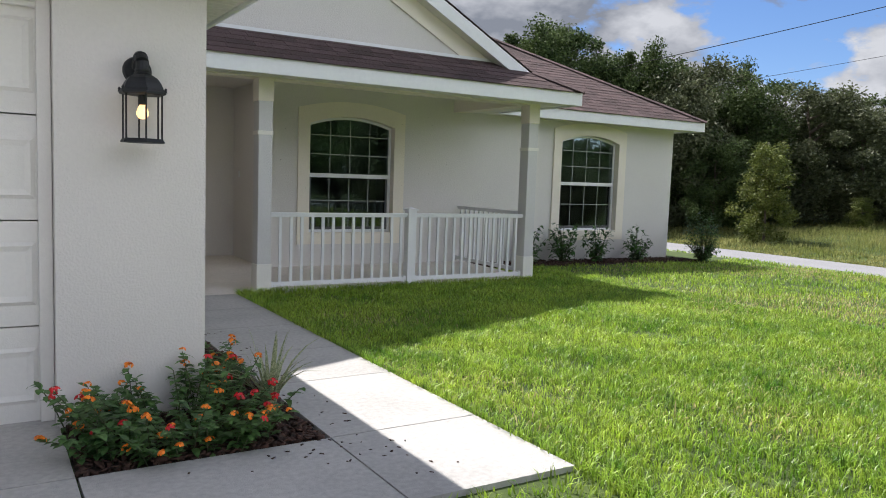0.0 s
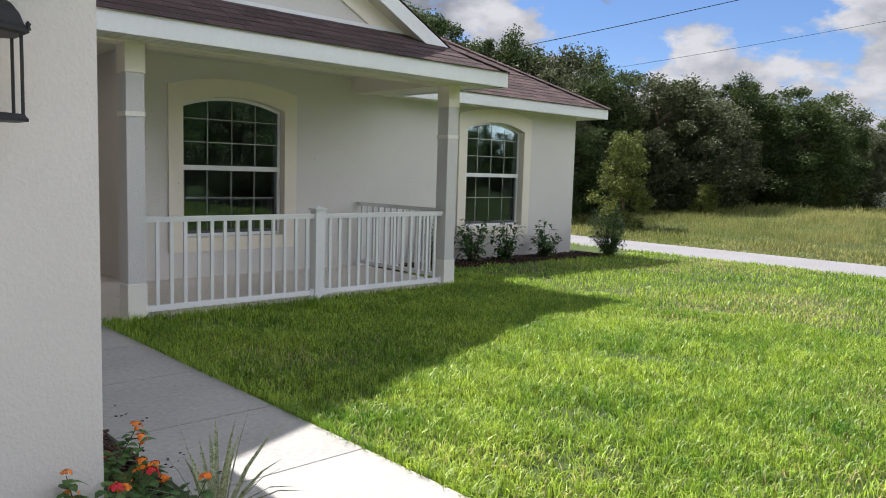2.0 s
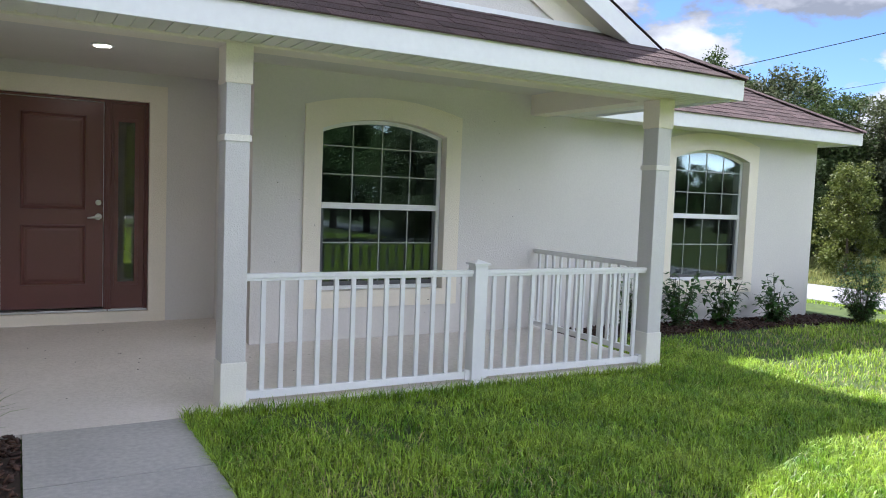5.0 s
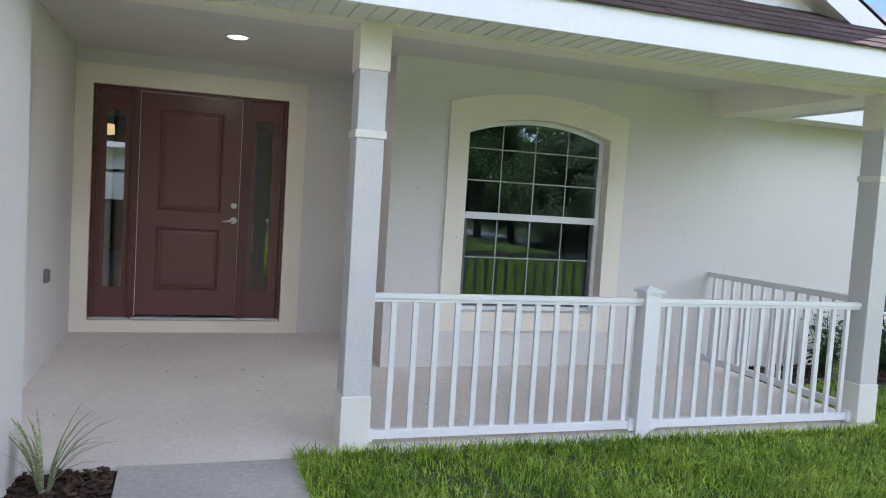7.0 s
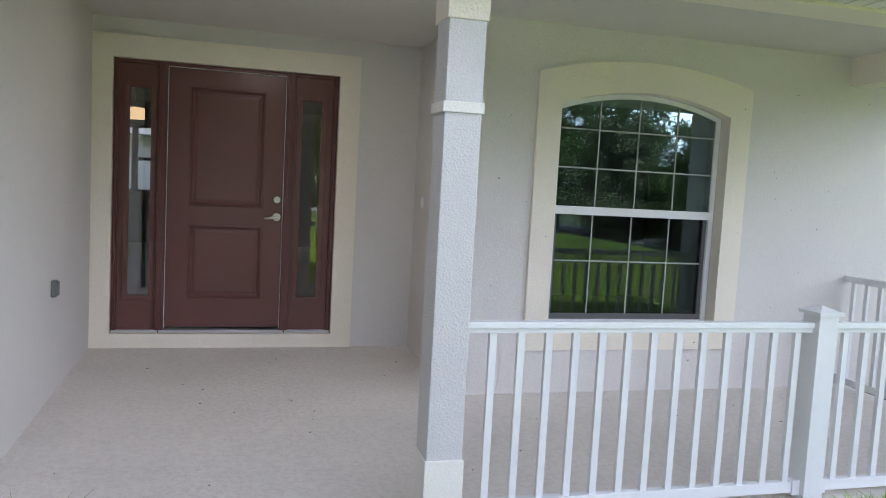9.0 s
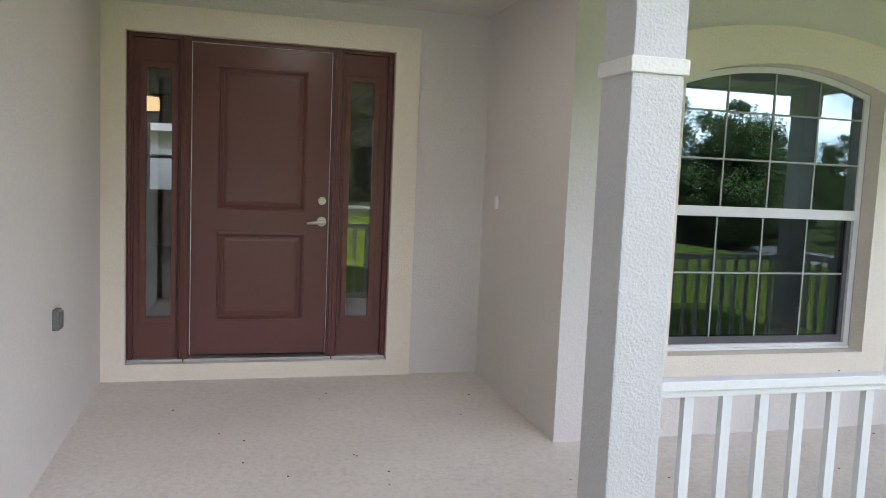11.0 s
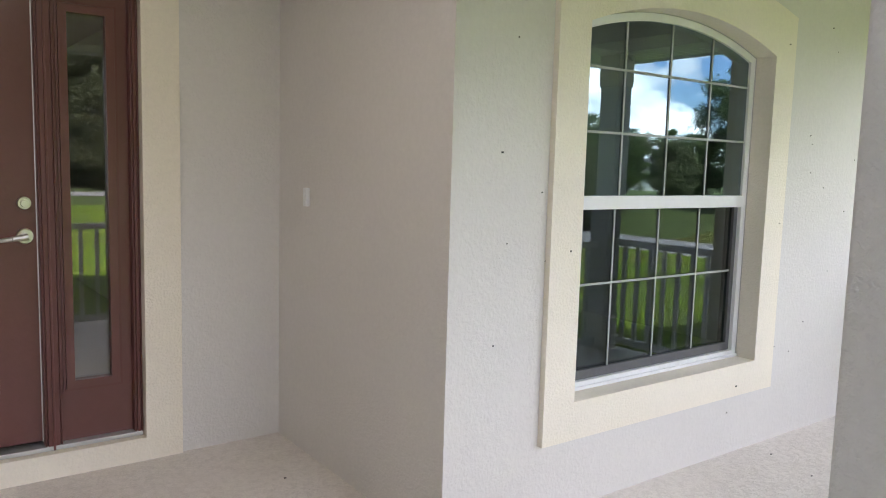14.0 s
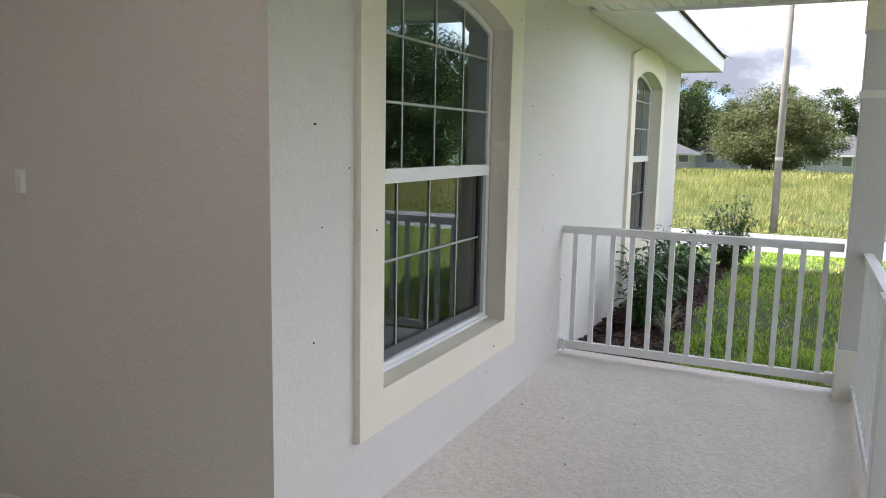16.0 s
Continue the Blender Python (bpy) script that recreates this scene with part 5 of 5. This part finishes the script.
# flowering lantana in the corner bed
r = random.Random(8)
lan = empty("lantana_bush", (1.06, 3.89, ground_z(1, 4) + 0.012), "low spreading lantana with red and orange flowers", "flower bush")
bs, bl = bmesh.new(), bmesh.new()
tips = []
for i in range(135):
    bx, by = r.uniform(-0.52, 0.40), r.uniform(-0.34, 0.30)
    if i > 112:
        bx, by = r.uniform(0.26, 0.40), r.uniform(0.28, 0.85)
    a = math.atan2(by, bx) + r.uniform(-1.1, 1.1)
    reach = r.uniform(0.04, 0.28)
    mound = 0.10 * math.exp(-((bx - 0.22) ** 2 + (by - 0.22) ** 2) / 0.06)
    h = r.uniform(0.07, 0.25) + mound + (0.12 if r.random() < 0.20 else 0)
    p, t = Vector((bx, by, -0.02)), Vector((bx + reach * math.cos(a), by + reach * math.sin(a), h))
    t.x = min(t.x, 0.50)
    if t.y > 0.36 and t.x < 0.26:
        t.y = 0.36
    m = p.lerp(t, 0.5) + Vector((0, 0, 0.04))
    cyl(bs, p, m, 0.004, 0.003, 4)
    cyl(bs, m, t, 0.003, 0.002, 4)
    tips.append(t)
    for k in range(22):
        f = 0.15 + 0.85 * (k + r.random()) / 22
        c = p.lerp(m, f * 2) if f < 0.5 else m.lerp(t, f * 2 - 1)
        b = r.uniform(0, 6.283)
        leaf_blade(bl, c, (math.cos(b), math.sin(b), r.uniform(0.0, 0.7)), r.uniform(0.038, 0.072), r.uniform(0.028, 0.046), r.uniform(0.1, 0.6), 0.15)
part("branchwork", bs, M_STEM, lan)
part("foliage", bl, M_LANTANA, lan, "small toothed green leaves")


def flower_mesh(mat, seed):
    q = random.Random(seed)
    bm = bmesh.new()
    for i in range(18):
        a, e = q.uniform(0, 6.283), q.uniform(0.1, 1.5)
        c = Vector((0.021 * math.cos(a) * math.cos(e), 0.021 * math.sin(a) * math.cos(e), 0.015 * math.sin(e)))
        n = c.normalized()
        s = n.orthogonal().normalized()
        u = n.cross(s)
        w = 0.0075
        vs = [bm.verts.new(c + (s * math.cos(j * 1.2566) + u * math.sin(j * 1.2566)) * w + n * (0.002 if j % 2 else 0)) for j in range(5)]
        bm.faces.new(vs)
    me = bpy.data.meshes.new("flower")
    bm.to_mesh(me)
    bm.free()
    me.materials.append(mat)
    return me


FL = [flower_mesh(M_RED, 1), flower_mesh(M_ORANGE, 2), flower_mesh(M_ORANGE, 3)]
for i, t in enumerate(tips):
    if i % 10 < 5:
        ob = new("flower", FL[r.choice((0, 1, 1, 2))])
        ob.parent = lan
        k = r.uniform(0.85, 1.35)
        ob.matrix_basis = pose(t.x, t.y, t.z + 0.008, r.uniform(-25, 25), r.uniform(-25, 25), r.uniform(0, 360)) @ Matrix.Diagonal((k, k, k, 1))


# bark mulch chips
def mulch(name, regions, label, seed, lift=0.012, lie=0.35, size=1.0):
    q = np.random.default_rng(seed)
    V, F = [], []
    base = np.array([[-1, -1, -1], [1, -1, -1], [1, 1, -1], [-1, 1, -1], [-1, -1, 1], [1, -1, 1], [1, 1, 1], [-1, 1, 1]], float)
    quads = np.array([[3, 2, 1, 0], [4, 5, 6, 7], [0, 1, 5, 4], [1, 2, 6, 5], [2, 3, 7, 6], [3, 0, 4, 7]])
    for x0, x1, y0, y1, n in regions:
        for _ in range(n):
            x, y = q.uniform(x0, x1), q.uniform(y0, y1)
            e = Euler((q.normal(0, lie), q.normal(0, lie), q.uniform(0, 6.28))).to_matrix()
            d = base * np.array([q.uniform(0.010, 0.034), q.uniform(0.006, 0.014), q.uniform(0.002, 0.005)]) * size
            d[:, 0] *= 1 + 0.35 * q.uniform(-1, 1, 8)
            d = d @ np.array(e).T
            F.append(quads + 8 * len(V))
            V.append(d + np.array([x, y, ground_z(x, y) + lift + q.uniform(0.002, 0.03 * lie / 0.35)]))
    return tagged(new(name, mesh_from(name, np.concatenate(V), np.concatenate(F), M_MULCH)), label, "mulch", kind="stuff")


mulch("mulch_chips", [(0.53, 1.70, 3.54, 4.28, 1500), (1.27, 1.70, 4.3, 8.34, 1700)], "dark brown bark mulch chips in the corner bed", 5)
mulch("mulch_chips", [(7.0, 12.1, 9.72, 10.40, 2600)], "dark brown bark mulch chips along the house wall", 6)
mulch("mulch_crumbs", [(1.2, 2.0, 3.15, 3.52, 24), (1.74, 1.98, 3.5, 6.6, 40), (1.5, 2.2, 2.65, 3.4, 10), (-0.6, 1.6, 1.6, 3.4, 8)], "stray bark crumbs fallen on the concrete", 7, 0.031, 0.03, 0.4)

# dark specks of dirt and insects on wall and floor
q = random.Random(12)
bm = bmesh.new()
for i in range(46):
    x, z = q.uniform(3.7, 7.2), q.uniform(0.2, 2.4)
    if 4.25 < x < 5.68 and 0.5 < z < 2.3:
        continue
    yy = FRONT_Y - (0.033 if 4.1 < x < 5.82 and 0.36 < z < 2.3 else 0.003)
    box(bm, x, x + q.uniform(0.004, 0.011), yy, yy + 0.004, z, z + q.uniform(0.003, 0.007))
for i in range(40):
    x, y = q.uniform(1.2, 6.8), q.uniform(8.8, 11.7)
    if y > 10.3 and x > 3.5:
        continue
    z = 0.05 - 0.0145 * (11.95 - y)
    box(bm, x, x + q.uniform(0.004, 0.012), y, y + q.uniform(0.004, 0.010), z, z + 0.004)
tagged(link("wall_specks", bm, M_SPECK), "tiny dark specks of dirt and insects", "dirt", kind="stuff")


# ---- shingles, last ----
def shingle_mesh(w, seed):
    q = random.Random(seed)
    bm = boxes((-w / 2 + 0.003, w / 2 - 0.003, -0.01, 0.155, 0.0, 0.009 + 0.003 * q.random()))
    me = bpy.data.meshes.new("shingle")
    bm.to_mesh(me)
    bm.free()
    me.materials.append(M_SHINGLE)
    return me


SH = [shingle_mesh(w, i) for i, w in enumerate((0.20, 0.26, 0.32, 0.38))]
SW = (0.20, 0.26, 0.32, 0.38)
ANG = math.degrees(math.atan(PITCH))


def shingle_slope(parent, eave_y, z0, courses, span):
    """Courses of tabs on a slope that rises along +y; span(d) gives the ends of the course d metres in."""
    q = random.Random(4)
    step = 0.142 * math.cos(math.atan(PITCH))
    for c in range(courses):
        d = c * step - 0.018
        a, b = span(d)
        x = a + q.uniform(0, 0.1)
        while x < b - 0.1:
            k = q.randrange(4)
            if x + SW[k] > b:
                break
            ob = new("shingle", SH[k])
            ob.parent = parent
            ob.location = Vector((x + SW[k] / 2, eave_y + d, z0 + PITCH * d + 0.002)) - parent.location
            ob.rotation_euler = (radians(ANG - 2.2), 0, 0)
            x += SW[k]


shingle_slope(roof_porch, FY, RZ, 6, lambda d: (1.58, FX - max(d, 0) - 0.02))
shingle_slope(roof_wing, WY, RZ, 17, lambda d: (FX - 0.1 - d * 0.4, WX - max(d, 0) - 0.02))


def hip_caps(parent, p, q):
    p, q = Vector(p), Vector(q)
    n = int((q - p).length / 0.16)
    bm = bmesh.new()
    for s in (-1, 1):
        solid(bm, [(0, 0, 0.016), (s * 0.11, 0, -0.026), (s * 0.11, 0.2, -0.030), (0, 0.2, 0.012)], (0, 0, -0.008))
    bmesh.ops.recalc_face_normals(bm, faces=bm.faces)
    me = bpy.data.meshes.new("cap_shingle")
    bm.to_mesh(me)
    bm.free()
    me.materials.append(M_SHINGLE)
    rot = (q - p).to_track_quat("Y", "Z").to_euler()
    for i in range(n):
        ob = new("cap_shingle", me)
        ob.parent = parent
        ob.location = p.lerp(q, i / n) + Vector((0, 0, 0.016)) - parent.location
        ob.rotation_euler = rot


hip_caps(roof_wing, (WX + 0.02, WY - 0.02, RZ), (WX - half, WY + half, zr))
hip_caps(roof_porch, (FX + 0.02, FY - 0.02, RZ), (FX - dr, YR, gz(FX - dr)))
